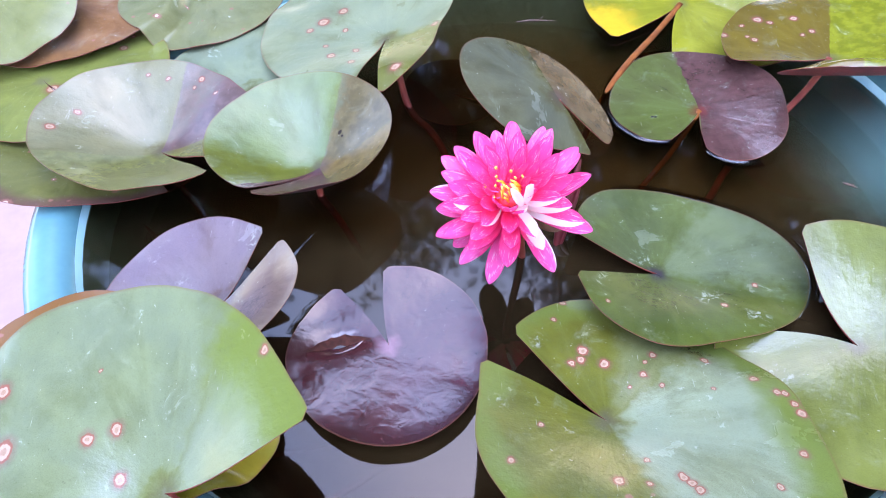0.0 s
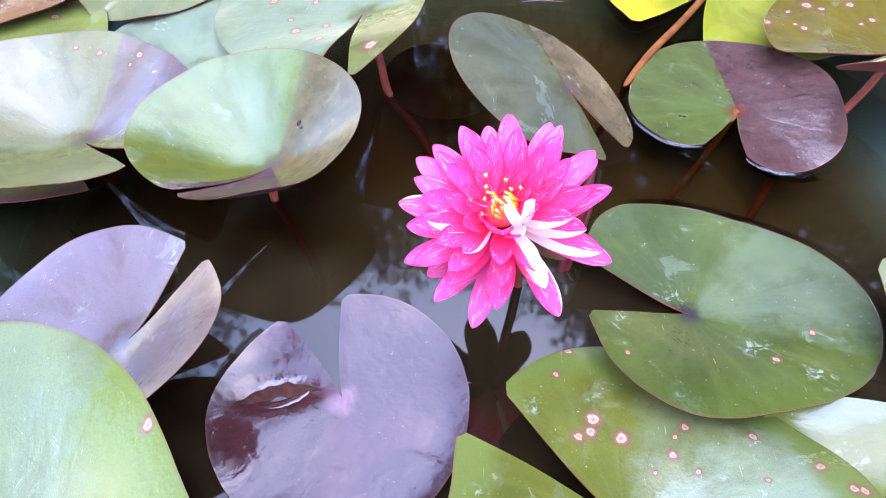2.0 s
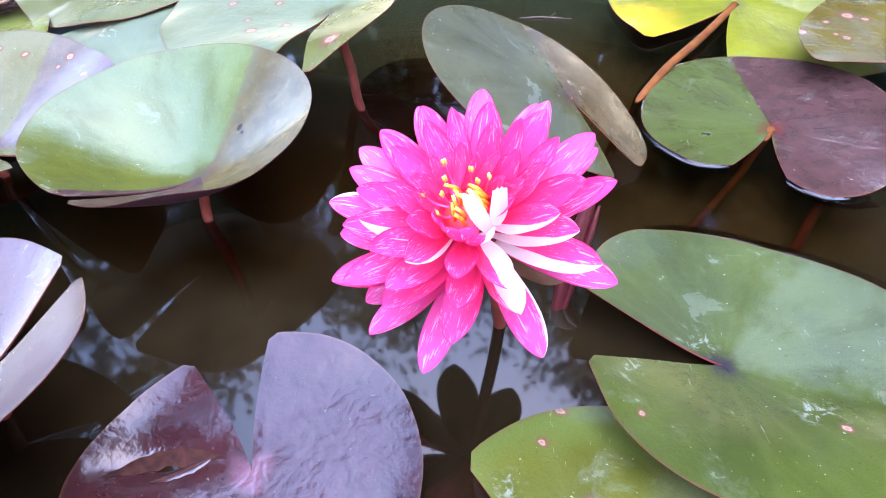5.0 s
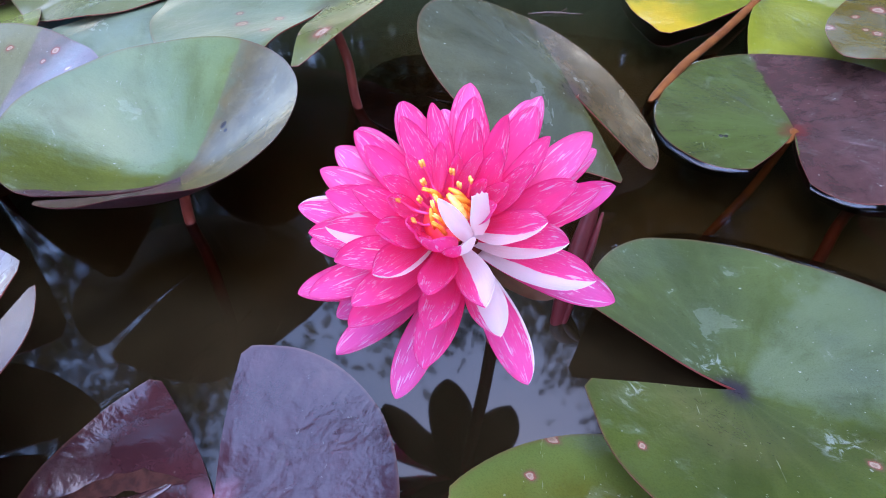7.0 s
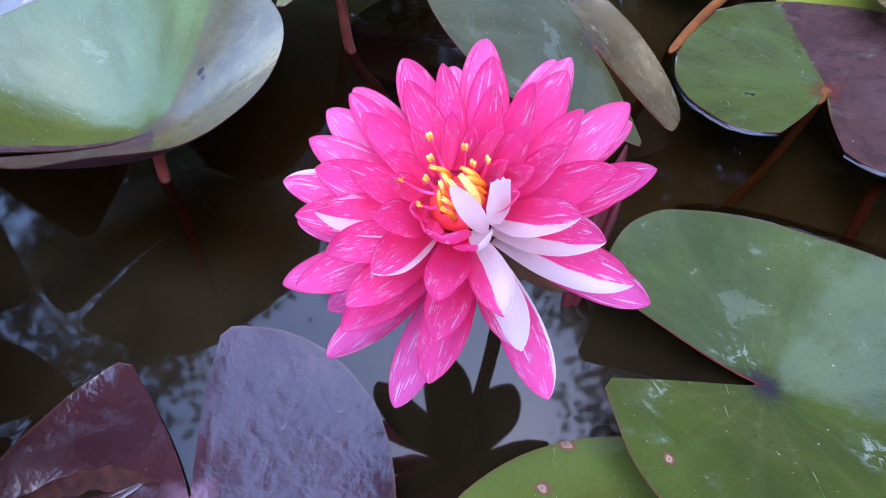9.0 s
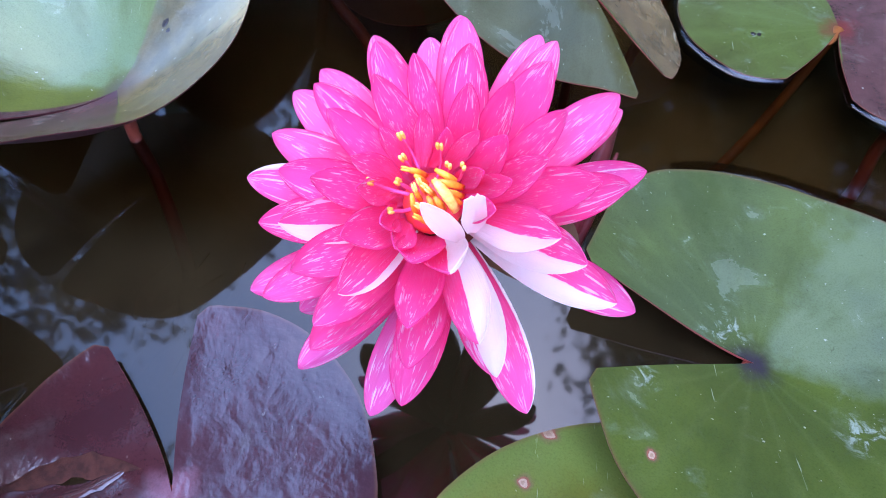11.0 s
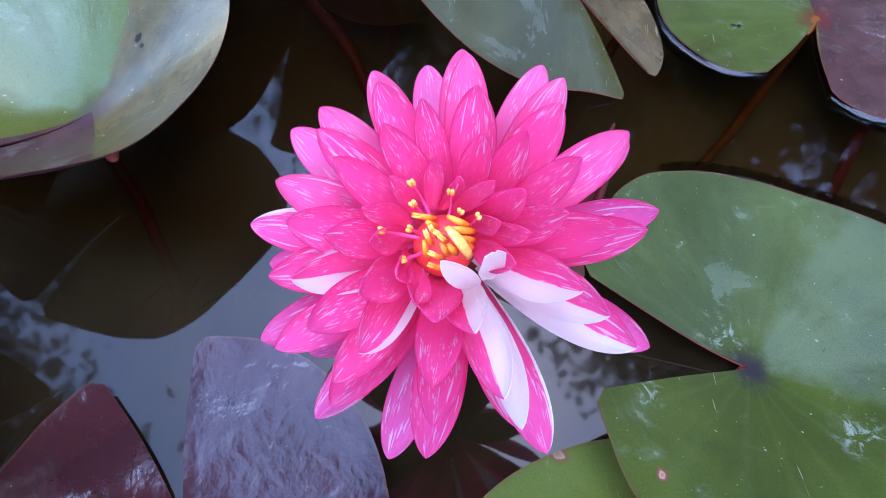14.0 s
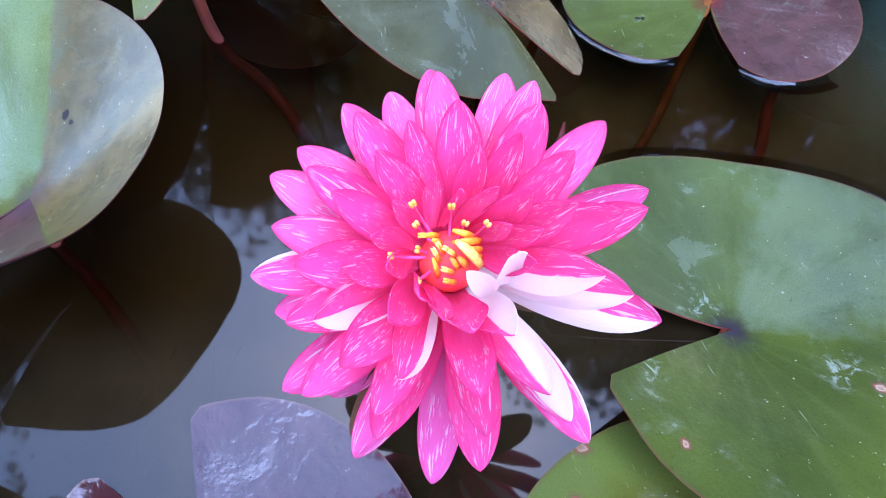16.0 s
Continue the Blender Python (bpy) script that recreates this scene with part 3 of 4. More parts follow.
leaf_c = leaf_material("leaf_c", GREEN, GREEN_DEEP, sectors=(((0.102, 0.068, 0.022), -60, 20), ((0.088, 0.063, 0.026), 20, 82), (PURPLE, -140, -62)), gloss=0.28, sheen_tone=(0.21, 0.33, 0.22), bloom_sheen=((80, 180, 0.22), (20, 80, 0.05)), marks=((0.0133, 0.0327, 0.0024), (0.016, 0.029, 0.0014)), veins=0.1)
lily_pad((-0.1147, 0.4449, 0.0317), (0.142, -0.010), 0.0883, -128.8, 355.0, (72.9, 0.2, 20.1, -1.3, -1.0, 1.4, 0.5, -0.9, -0.7), leaf_c,
         "raised cupped lily pad, green with a brownish sector", under=plain_material("leaf_underside_maroon", (0.075, 0.012, 0.012), (0.045, 0.008, 0.009), 40, 0.5), stalk_r=0.0030, via=((-0.119, 0.447, 0.0), (-0.106, 0.432, -0.006), (-0.090, 0.409, -0.009), (-0.075, 0.385, -0.012), (-0.064, 0.360, -0.020), (-0.02, 0.37, -0.09)), bowl=0.010, dents=((0.017, -0.066, 0.060, 0.014, 15, 0.011),))
leaf_y = leaf_material("leaf_y", (0.164, 0.163, 0.011), (0.111, 0.115, 0.009), gloss=0.2, edge=(0.384, 0.248, 0.012), edge_span=(-175, -125), bloom_sheen=((-95, 10, 0.03),))
pad_y = lily_pad((0.2371, 0.7627, 0.0075), (0.006, 0.006), -0.0018, -103.7, 324.9, (135.1, 22.6, -21.5, -4.4, -0.2, 1.3, 1.0), leaf_y,
                 "old yellow-green lily pad with a yellowing lobe", dents=((-0.01, -0.125, 0.05, 0.03, 0, -0.006),), stalk_mat=stalk_orange, stalk_r=0.0032, via=((0.20, 0.70, 0.006), (0.159, 0.637, 0.003), (0.128, 0.58, -0.012), (0.08, 0.49, -0.08)))
leaf_z = leaf_material("leaf_z", (0.097, 0.071, 0.010), (0.078, 0.055, 0.009), sectors=(((0.135, 0.145, 0.009), -100, 75),), spots=0.05,
                       lesions=((-0.0907, 0.0409, 0.004), (-0.052, 0.067, 0.0047), (-0.0409, 0.0612, 0.003), (-0.0637, 0.0294, 0.003), (-0.0696, 0.0568, 0.0024), (-0.0169, 0.0662, 0.0036), (-0.005, 0.0439, 0.0029), (-0.0691, 0.0358, 0.002), (-0.0153, 0.0383, 0.0023)))
lily_pad((0.3468, 0.6146, 0.0330), (0.10, -0.05), 0.0150, -142.6, 328.0, (100.0, 7.7, 15.7, -1.4, 1.4, -1.6, 1.5), leaf_z,
         "green lily pad with lesions and a curled red margin", via=((0.325, 0.592, 0.012), (0.29, 0.56, -0.006), (0.24, 0.505, -0.012), (0.20, 0.45, -0.02), (0.12, 0.43, -0.08)), stalk_r=0.0032, dents=((-0.01, -0.075, 0.08, 0.02, -8, 0.034),), on=(pad_y,))
leaf_f = leaf_material("leaf_f", (0.057, 0.073, 0.015), (0.045, 0.051, 0.012), gloss=0.6, core_mark=0.8, core_tone=(0.10, 0.018, 0.015), sectors=((PURPLE, -97, 95),), bloom_sheen=((-97, 180, 0.02),), marks=((-0.0454, -0.0093, 0.002), (-0.0425, -0.0096, 0.0017)), scuffs=((-0.044, -0.0093, 0.005),))
lily_pad((0.2235, 0.5693, 0.0004), (0.285, 0.063), -0.0042, -94.2, 326.4, (82.6, 8.7, 7.2, -0.7, 5.7, 1.9, 0.8, -3.1, 0.6), leaf_f,
         "floating lily pad, half green and half purple-brown", stalk_mat=stalk_orange, floats=True, meniscus=1, lobe=(0.06, 0.20), via=((0.195, 0.530, -0.014), (0.163, 0.487, -0.02), (0.11, 0.44, -0.07)))
leaf_s = leaf_material("leaf_s", (0.072, 0.034, 0.014), (0.049, 0.024, 0.010))
lily_pad((-0.0131, 0.6017, -0.0040), (0.0, 0.0), 0.0, -18.7, 344.3, (53.2, 2.7, -6.7, -1.6, -3.3, 0.2, 0.6), leaf_s,
         "dull brown lily pad just under the dark water")
leaf_d = leaf_material("leaf_d", (0.052, 0.046, 0.011), (0.034, 0.031, 0.008), sectors=(((0.085, 0.056, 0.024), -20, 120),), gloss=0.6, rough=0.2, bloom_sheen=((135, 300, 0.11),), sheen_tone=(0.24, 0.30, 0.27), marks=((-0.02, 0.035, 0.0015), (-0.012, 0.045, 0.0012)))
lily_pad((0.0840, 0.5306, 0.0430), (-0.610, 0.192), -0.0146, -20.8, 330.0, (61.7, 11.5, 10.4, -1.5, 8.2, -1.2, -0.2, -0.2, 1.3), leaf_d,
         "tilted olive lily pad with one tip touching the water")
leaf_i = leaf_material("leaf_i", (0.092, 0.102, 0.014), (0.066, 0.074, 0.011), bloom_sheen=((180, 330, 0.02), (-30, 100, 0.06)), sheen_tone=(0.33, 0.41, 0.33), lesions=((-0.0467, -0.0369, 0.0022),), scuffs=((-0.05, -0.015, 0.01),))
lily_pad((0.2692, 0.2919, 0.0250), (-0.054, 0.148), 0.0137, 168.0, 297.0, (100.0, 9.0, 2.0, -3.0, 2.0), leaf_i,
                 "bright green lily pad with a wide open cleft", dents=((-0.080, -0.005, 0.06, 0.07, 0, -0.034),))
leaf_h = leaf_material("leaf_h", (0.083, 0.084, 0.011), (0.060, 0.065, 0.009), edge=(0.081, 0.105, 0.019), bloom_sheen=((-70, 40, 0.33), (40, 75, 0.10)), sheen_tone=(0.32, 0.40, 0.31), spots=0.03,
                       lesions=((-0.0185, 0.0408, 0.0027), (-0.0123, 0.0443, 0.0029), (-0.0103, 0.0517, 0.0034), (0.0029, 0.043, 0.0033), (0.027, 0.0361, 0.0025), (0.017, 0.0267, 0.0012), (0.0366, 0.0275, 0.0016), (0.0673, 0.0251, 0.0014), (0.0695, 0.0514, 0.0026), (0.0949, 0.0347, 0.0025), (0.1045, 0.0222, 0.0026), (0.1090, 0.0214, 0.0024), (0.1119, 0.0135, 0.0026), (0.1133, 0.0062, 0.003), (-0.0281, 0.0759, 0.0018), (-0.0418, -0.0135, 0.0018), (0.0354, 0.0535, 0.0024), (0.0294, 0.0467, 0.0013), (-0.0208, 0.0942, 0.0024), (-0.0598, -0.0445, 0.0022), (-0.0028, -0.0483, 0.0032), (0.0135, -0.0490, 0.0021), (0.0164, -0.0309, 0.0018), (0.0328, -0.0431, 0.0030), (0.0361, -0.0469, 0.0026), (0.0390, -0.0517, 0.0026), (0.1034, -0.0239, 0.0026), (0.0813, -0.0478, 0.0019)),
                       scuffs=((-0.066, -0.002, 0.007), (-0.046, 0.005, 0.006), (-0.025, -0.012, 0.005), (-0.041, 0.055, 0.008)))
lily_pad((0.0982, 0.2258, 0.0264), (-0.109, -0.287), 0.0262, 157.3, 336.0, (109.9, 25.4, 0.9, -1.0, -11.7, -1.1, -3.2, -2.4, -0.8, -0.5, 1.0, 0.7, -0.2), leaf_h,
                 "large green lily pad with many ringed brown lesions", dents=((0.085, 0.085, 0.06, 0.032, -20, -0.014),))
leaf_g = leaf_material("leaf_g", (0.052, 0.067, 0.011), (0.035, 0.046, 0.009), bloom_sheen=((-5, 60, 0.15), (40, 172, 0.05)), sheen_tone=(0.29, 0.34, 0.27), lesions=((0.0403, -0.0339, 0.0022), (0.0709, -0.0063, 0.002), (-0.0456, -0.0501, 0.0015)),
                       scuffs=((-0.046, -0.021, 0.008), (0.033, -0.025, 0.013), (-0.01, 0.013, 0.012), (0.06, -0.045, 0.012)), core_mark=0.9, core_tone=(0.022, 0.014, 0.022), gloss=0.26, rough=0.20, ridges=0.4)
lily_pad((0.1521, 0.3616, 0.0023), (-0.320, -0.171), 0.0141, -158.8, 318.0, (90.9, 14.3, 7.5, 2.1, 3.4, 6.5, -0.2, -1.4, 1.5), leaf_g,
         "dark green floating lily pad with a long cleft beside the flower", floats=True, meniscus=2, dents=((0.085, -0.055, 0.08, 0.06, 0, 0.018),), wave=0.0012, pinch=0.2)
# the lavender tone paints mirrored blue sky on the right half
leaf_p = leaf_material("leaf_p", (0.042, 0.012, 0.012), (0.026, 0.008, 0.009), rough=0.12, gloss=0.55, ridges=0.05, core_mark=0.5, core_tone=(0.20, 0.09, 0.11), bloom_sheen=((-75, 115, 0.03),), sheen_tone=(0.15, 0.145, 0.22), veins=0.0, relief=0.68, quilt=0.75, pale_specks=0.12, scratched=0.0, dust=0.04)
pad_p = lily_pad((-0.0425, 0.2900, 0.0050), (0.015, 0.028), 0.0080, 130.9, 328.8, (71.4, 5.1, -2.4, 1.6, -0.9, 1.0, -0.0, -0.0, -0.3), leaf_p,
         "glossy dark purple young lily pad lying on the water", meniscus=1, dents=((-0.037, 0.002, 0.024, 0.009, 15, -0.0045), (-0.055, 0.025, 0.035, 0.04, 0, -0.005)), wave=0.002, curl=0.0016)
torn = plain_material("torn_skin", (0.060, 0.020, 0.013), (0.028, 0.010, 0.007), 300, 0.55, strength=0.8, Specular_IOR_Level=0.06)
bead = Mat("water_bead", (0.05, 0.02, 0.018), 0.04, Specular_IOR_Level=0.9).m


def lens(a, b, bulge, wide, dome, pad):
    """A lens-shaped patch that lies on a pad between two points of it, swelling to one side."""
    centre, height_at, _ = SHAPES[pad.name]
    a, b = Vector((*a, 0)), Vector((*b, 0))
    side = Vector((a.y - b.y, b.x - a.x, 0)).normalized()
    bm = bmesh.new()
    rows = []
    for i in range(15):
        t = i / 14
        mid = a.lerp(b, t) + side * bulge * math.sin(math.pi * t)
        half = wide * (math.sin(math.pi * t) ** 0.8) * (1 + 0.16 * math.sin(i * 2.3) + 0.10 * math.sin(i * 5.1)) + 0.0001
        row = []
        for j in range(7):
            u = j / 3 - 1
            q = mid + side * half * u
            row.append(bm.verts.new((q.x, q.y, height_at(q.x, q.y) + 0.0003 + dome * (1 - u * u) * math.sin(math.pi * t))))
        rows.append(row)
    for m, n in zip(rows, rows[1:]):
        for j in range(6):
            bm.faces.new((m[j], m[j + 1], n[j + 1], n[j]))
    return bm


part("torn_skin", lens((-0.0595, -0.0087), (-0.0135, 0.0066), 0.0058, 0.0042, 0.0012, pad_p), torn, pad_p, "torn brown skin of the hollow")
part("water_bead", lens((-0.0400, -0.0078), (-0.0184, 0.0066), -0.0008, 0.0026, 0.0008, pad_p), bead, pad_p, "shiny water held in the hollow")
leaf_m = leaf_material("leaf_m", gloss=0.35, bloom_sheen=((62, 300, 0.30), (-58, 30, 0.05)), sheen_tone=(0.24, 0.22, 0.27), base=(0.086, 0.054, 0.034), deep=(0.063, 0.034, 0.029), scuffs=((0.02, 0.04, 0.01),))
pad_m = lily_pad((-0.1618, 0.3069, 0.0237), (0.352, 0.070), 0.0413, 59.4, 337.1, (73.8, 15.6, -6.3, -1.1, -2.0, 2.8, 2.1, -0.2, 0.8), leaf_m,
                 "purplish raised lily pad with a narrow cleft")
leaf_o = leaf_material("leaf_o", (0.145, 0.150, 0.012), (0.230, 0.170, 0.012), spots=0.35, gloss=0.2, edge=(0.120, 0.052, 0.014), edge_span=(60, 200))
pad_o = lily_pad((-0.2010, 0.2230, 0.0190), (-0.11, 0.09), 0.0, -80.0, 341.9, (96.2, -0.1, 9.4, -13.3, -1.8, -1.2, 6.3), leaf_o,
                 "dying yellow and rust-edged lily pad under a big green one", trims=((30, 24, 42),))
# the green right rim paints in the sheen's loss where the edge curves
leaf_n = leaf_material("leaf_n", (0.088, 0.100, 0.020), (0.068, 0.078, 0.016), gloss=0.38, sheen_tone=(0.32, 0.41, 0.38), bloom_sheen=((66, 330, 0.14), (-30, 66, 0.10)), edge=(0.085, 0.110, 0.016), edge_span=(-35, 72), lesions=((-0.1166, 0.0557, 0.0044), (-0.1036, 0.0213, 0.0060), (-0.0281, 0.0068, 0.0036), (-0.0349, 0.0311, 0.0036), (-0.0512, 0.026, 0.0036), (0.0538, 0.0582, 0.0026), (-0.0517, 0.0619, 0.0012)))
lily_pad((-0.1491, 0.1638, 0.0411), (0.325, 0.296), 0.0324, 13.0, 307.5, (135.0, 42.1, 37.8, -2.8, 4.9, 1.0, 0.6), leaf_n,
         "big pale green lily pad standing above the water", on=(pad_m, pad_o))
leaf_brown = leaf_material("leaf_brown", (0.164, 0.081, 0.028), (0.106, 0.050, 0.018), spots=0.08)
pad_a2 = lily_pad((-0.4350, 0.6950, 0.0440), (0.02, 0.03), 0.0, 100.0, 345.0, (116.0, 3.0, 2.0), leaf_brown,
                  "withered brown lily pad lying over the rim", on=(pad_l,))
leaf_a = leaf_material("leaf_a", (0.106, 0.112, 0.021), (0.083, 0.088, 0.014), bloom_sheen=((-180, 181, 0.10),), spots=0.06)
lily_pad((-0.4889, 0.6524, 0.0744), (-0.12, 0.25), 0.0074, 133.1, 346.1, (85.5, 18.6, 0.9, 2.0, 0.3), leaf_a,
         "tall pale green lily pad hanging over the rim", on=(pad_a2,))
leaf_far = leaf_material("leaf_far", (0.092, 0.092, 0.021), (0.066, 0.071, 0.014), bloom_sheen=((-180, 181, 0.15),), spots=0.2)
lily_pad((-0.2950, 0.7350, 0.0300), (0.05, 0.03), 0.004, 43.3, 331.0, (87.0, 2.3, 22.2, -0.2, 1.0), leaf_far,
         "pale green lily pad by the far rim with brown spots", on=(pad_a2,))

# ---- roots and bits in the water ----
fibre = plain_material("root_fibre", (0.16, 0.11, 0.045), (0.09, 0.06, 0.025), 120, 0.6)
dead = plain_material("dead_plant", (0.07, 0.035, 0.015), (0.04, 0.02, 0.01), 150, 0.6)
rf = random.Random(11)
roots = thing("root_tuft", (-0.066, 0.345, -0.004), "tuft of fine brown roots floating beside the purple pad", "roots")
for k in range(28):
    x0, y0 = rf.uniform(-0.022, 0.022), rf.uniform(-0.016, 0.012)
    a = rf.uniform(1.2, 2.6)
    ln = rf.uniform(0.015, 0.04)
    p1 = Vector((x0 + math.cos(a) * ln * 0.4 + rf.uniform(-0.006, 0.006), y0 + math.sin(a) * ln * 0.4, rf.uniform(-0.004, 0.003)))
    p2 = Vector((x0 + math.cos(a) * ln + rf.uniform(-0.01, 0.01), y0 + math.sin(a) * ln, rf.uniform(-0.012, 0.002)))
    part("root_fibre", tube(bmesh.new(), bezier((x0, y0, -0.003), p1, p1, p2, 7), 0.00035, 5), fibre, roots)


def twig(place, turn, length, wide, label):
    """A bent bit of stalk with a side shoot, afloat."""
    t = thing("twig", place, label, "twig", "bits afloat on the water")
    d = Vector((math.cos(radians(turn)), math.sin(radians(turn)), 0))
    n = Vector((-d.y, d.x, 0))
    part("shaft", tube(bmesh.new(), bezier(-d * length / 2, n * length * 0.12, n * length * 0.05, d * length / 2, 9), [wide * k for k in (0.4, 0.8, 1, 1, 0.9, 0.8, 0.7, 0.5, 0.3)], 7), dead, t)
    part("side_shoot", tube(bmesh.new(), bezier(Vector((0, 0, 0)), d * length * 0.1 + n * length * 0.1, d * length * 0.2 + n * length * 0.2, d * length * 0.22 + n * length * 0.26, 5), wide * 0.45, 5), dead, t)


twig((0.075, 0.735, 0.0008), 4, 0.045, 0.0010, "reddish bit of dead stalk afloat on the water")
twig((0.330, 0.470, 0.0008), -30, 0.012, 0.0012, "small brown scrap afloat near the tub's wall")

# ---- young leaf ----
young = plain_material("young_leaf_red", (0.085, 0.012, 0.012), (0.05, 0.008, 0.008), 60, 0.45, Specular_IOR_Level=0.12)
roll = thing("young_leaf", (0.079, 0.392, 0.0), "rolled dark red young leaf rising from the water", "leaf")
path = bezier((0, 0, -0.012), (0.003, 0.010, 0.012), (0.010, 0.028, 0.034), (0.016, 0.041, 0.056), 12)
part("blade", tube(bmesh.new(), path, [0.0030, 0.0042, 0.0052, 0.0060, 0.0065, 0.0067, 0.0065, 0.0060, 0.0052, 0.0040, 0.0025, 0.0006], 14, 0.6), young, roll)
part("rolled_margin", tube(bmesh.new(), [q + Vector((0.0045, -0.0022, 0.0)) * min(1.0, 0.3 + 0.1 * k) for k, q in enumerate(path[:10])], [0.0008, 0.0014, 0.0019, 0.0022, 0.0023, 0.0023, 0.0021, 0.0018, 0.0013, 0.0006], 8), young, roll)
part("stalk", tube(bmesh.new(), bezier((0, 0, -0.010), (0.0, 0.0, -0.08), (-0.02, 0.03, -0.16), (-0.029, 0.038, -0.22), 12), 0.0027), stalk_red, roll)

# ---- flower ----
BASE = Vector((0.0414, 0.3554, 0.0800))
AXIS = Vector((-0.075, -0.5305, 0.8443)).normalized()
E1 = Vector((0.9961, 0.0, 0.0885)).normalized()
E2 = AXIS.cross(E1)
flower = thing("water_lily", BASE, "open pink water lily with white-streaked petals on a tall stem", "flower")


def in_flower(a, reach, h):
    c, s = math.cos(radians(a)), math.sin(radians(a))
    return reach * (c * E1 + s * E2) + h * AXIS


def petal(az, reach, height, width, mat, cup=0.30, name="petal", lean=0.0, foot=None, tip=None, torn=0.0):
    """A pointed spoon-shaped petal whose tip stands at that reach and height over the flower's base."""
    out = (in_flower(az, 1, 0)).normalized()
    across = AXIS.cross(out).normalized()
    vary = random.Random(round(az * 7 + reach * 90000))
    width *= vary.uniform(0.94, 1.08)
    twist = vary.uniform(-0.22, 0.22)
    p0 = foot or 0.004 * out
    p2 = tip or reach * out + height * AXIS
    p1 = (p0 + p2) * 0.5 - AXIS * ((p2 - p0).dot(AXIS) * 0.14) + out * reach * 0.05 - AXIS * vary.uniform(0.0, 0.0036) + out * lean + across * vary.uniform(-0.0015, 0.0015)
    n_l, n_w = 18, 8
    bm = bmesh.new()
    uvl = bm.loops.layers.uv.new("UVMap")
    sheets = []
    uvs = {}
    for side in (0, 1):
        rows = []
        for i in range(n_l + 1):
            t = 1 - (1 - i / n_l) ** 1.7
            c = (1 - t) ** 2 * p0 + 2 * (1 - t) * t * p1 + t * t * p2
            d = (2 * (1 - t) * (p1 - p0) + 2 * t * (p2 - p1)).normalized()
            up = across.cross(d) * -1
            if up.dot(AXIS) < 0:
                up = -up
            if t < 0.60:
                w = 0.36 + 0.64 * math.sin(math.pi * t / 1.20)
            else:
                w = max(0.0, 1 - ((t - 0.60) / 0.40) ** 2.3) ** 0.64
            if torn and t > 0.60:
                w = 1 - 0.22 * (t - 0.60) / 0.40
            w = max(w, 0.015) * width
            row = []
            for j in range(n_w + 1):
                u = 2 * j / n_w - 1
                arch = cup * w * (u * u - 0.35) * (0.6 + 0.7 * t) + twist * w * u * t + 0.05 * w * math.sin(9 * t + 4 * u + az)
                v = c + across * (w * u * (1 - 0.10 * u * u)) + up * arch + up * (-0.00022 if side else 0.0)
                v += d * torn * math.sin(j * 2.6 + 0.8) * t ** 5
                q = bm.verts.new(v)
                uvs[q] = (u, t)
                row.append(q)
            rows.append(row)
        sheets.append(rows)
    for side, rows in enumerate(sheets):
        for i in range(n_l):
            for j in range(n_w):
                quad = (rows[i][j], rows[i][j + 1], rows[i + 1][j + 1], rows[i + 1][j])
                bm.faces.new(quad if side == 1 else quad[::-1])
    a, b = sheets
    loop_a = [r[0] for r in a] + a[-1][1:] + [r[-1] for r in a[-2::-1]]
    loop_b = [r[0] for r in b] + b[-1][1:] + [r[-1] for r in b[-2::-1]]
    for k in range(len(loop_a) - 1):
        quad = [bm.verts.new(v.co) for v in (loop_a[k], loop_b[k], loop_b[k + 1], loop_a[k + 1])]
        for v, old in zip(quad, (loop_a[k], loop_b[k], loop_b[k + 1], loop_a[k + 1])):
            uvs[v] = uvs[old]
        bm.faces.new(quad)
    for f in bm.faces:
        for lp in f.loops:
            lp[uvl].uv = uvs[lp.vert]
    return link_mesh(name, bm, mat, flower, outward=False)


pink = petal_material("petal_pink")
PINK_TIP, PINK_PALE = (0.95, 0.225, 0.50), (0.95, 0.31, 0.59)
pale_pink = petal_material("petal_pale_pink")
# darker copy of the pink, with shade put into its colour
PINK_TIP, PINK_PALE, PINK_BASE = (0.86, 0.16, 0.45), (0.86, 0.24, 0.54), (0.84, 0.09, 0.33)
shaded_pink = petal_material("petal_shaded_pink")
PINK_PALE, PINK_BASE = (0.96, 0.22, 0.52), (0.95, 0.080, 0.28)
PINK_TIP = (0.96, 0.15, 0.45)
deep_pink = petal_material("petal_deep_pink")
half_a = petal_material("petal_white_edge", 0.08, 1.5)
half_b = petal_material("petal_half_white", -1.5, -0.15)
half_c = petal_material("petal_white_side", -0.1, 1.5)
white = petal_material("petal_white", -1.5, 1.5)
edge_white = petal_material("petal_white_margin", 0.86, 1.5)
wide_white = petal_material("petal_mostly_white", -0.45, 1.5)
thin_white = petal_material("petal_white_rim", 0.62, 1.5)
low_white = petal_material("petal_white_flank", -1.5, -0.8)
# the rings, from the outermost: azimuth, reach and height of each tip over the flower's base, in degrees and millimetres
OUTER = ((116, 56.7, 7.6), (102, 58.8, -11.1), (88, 53.2, 15.8), (90, 56.0, 10.0), (134, 56.4, 8.6), (144, 60.3, 3.4), (158, 50.3, 21.9), (172, 55.7, 16.4),
         (-177, 52.0, 10.0), (-156, 56.2, 17.1), (-146, 50.0, 5.0), (-130, 55.4, 19.0), (-108, 57.4, 10.3), (-64, 54.7, 17.4), (-24, 54.7, 12.1),
         (14, 51.5, 21.0), (37, 53.8, 17.7), (35, 54.8, 6.7), (68, 58.4, 0.7), (60, 53.1, 18.0))
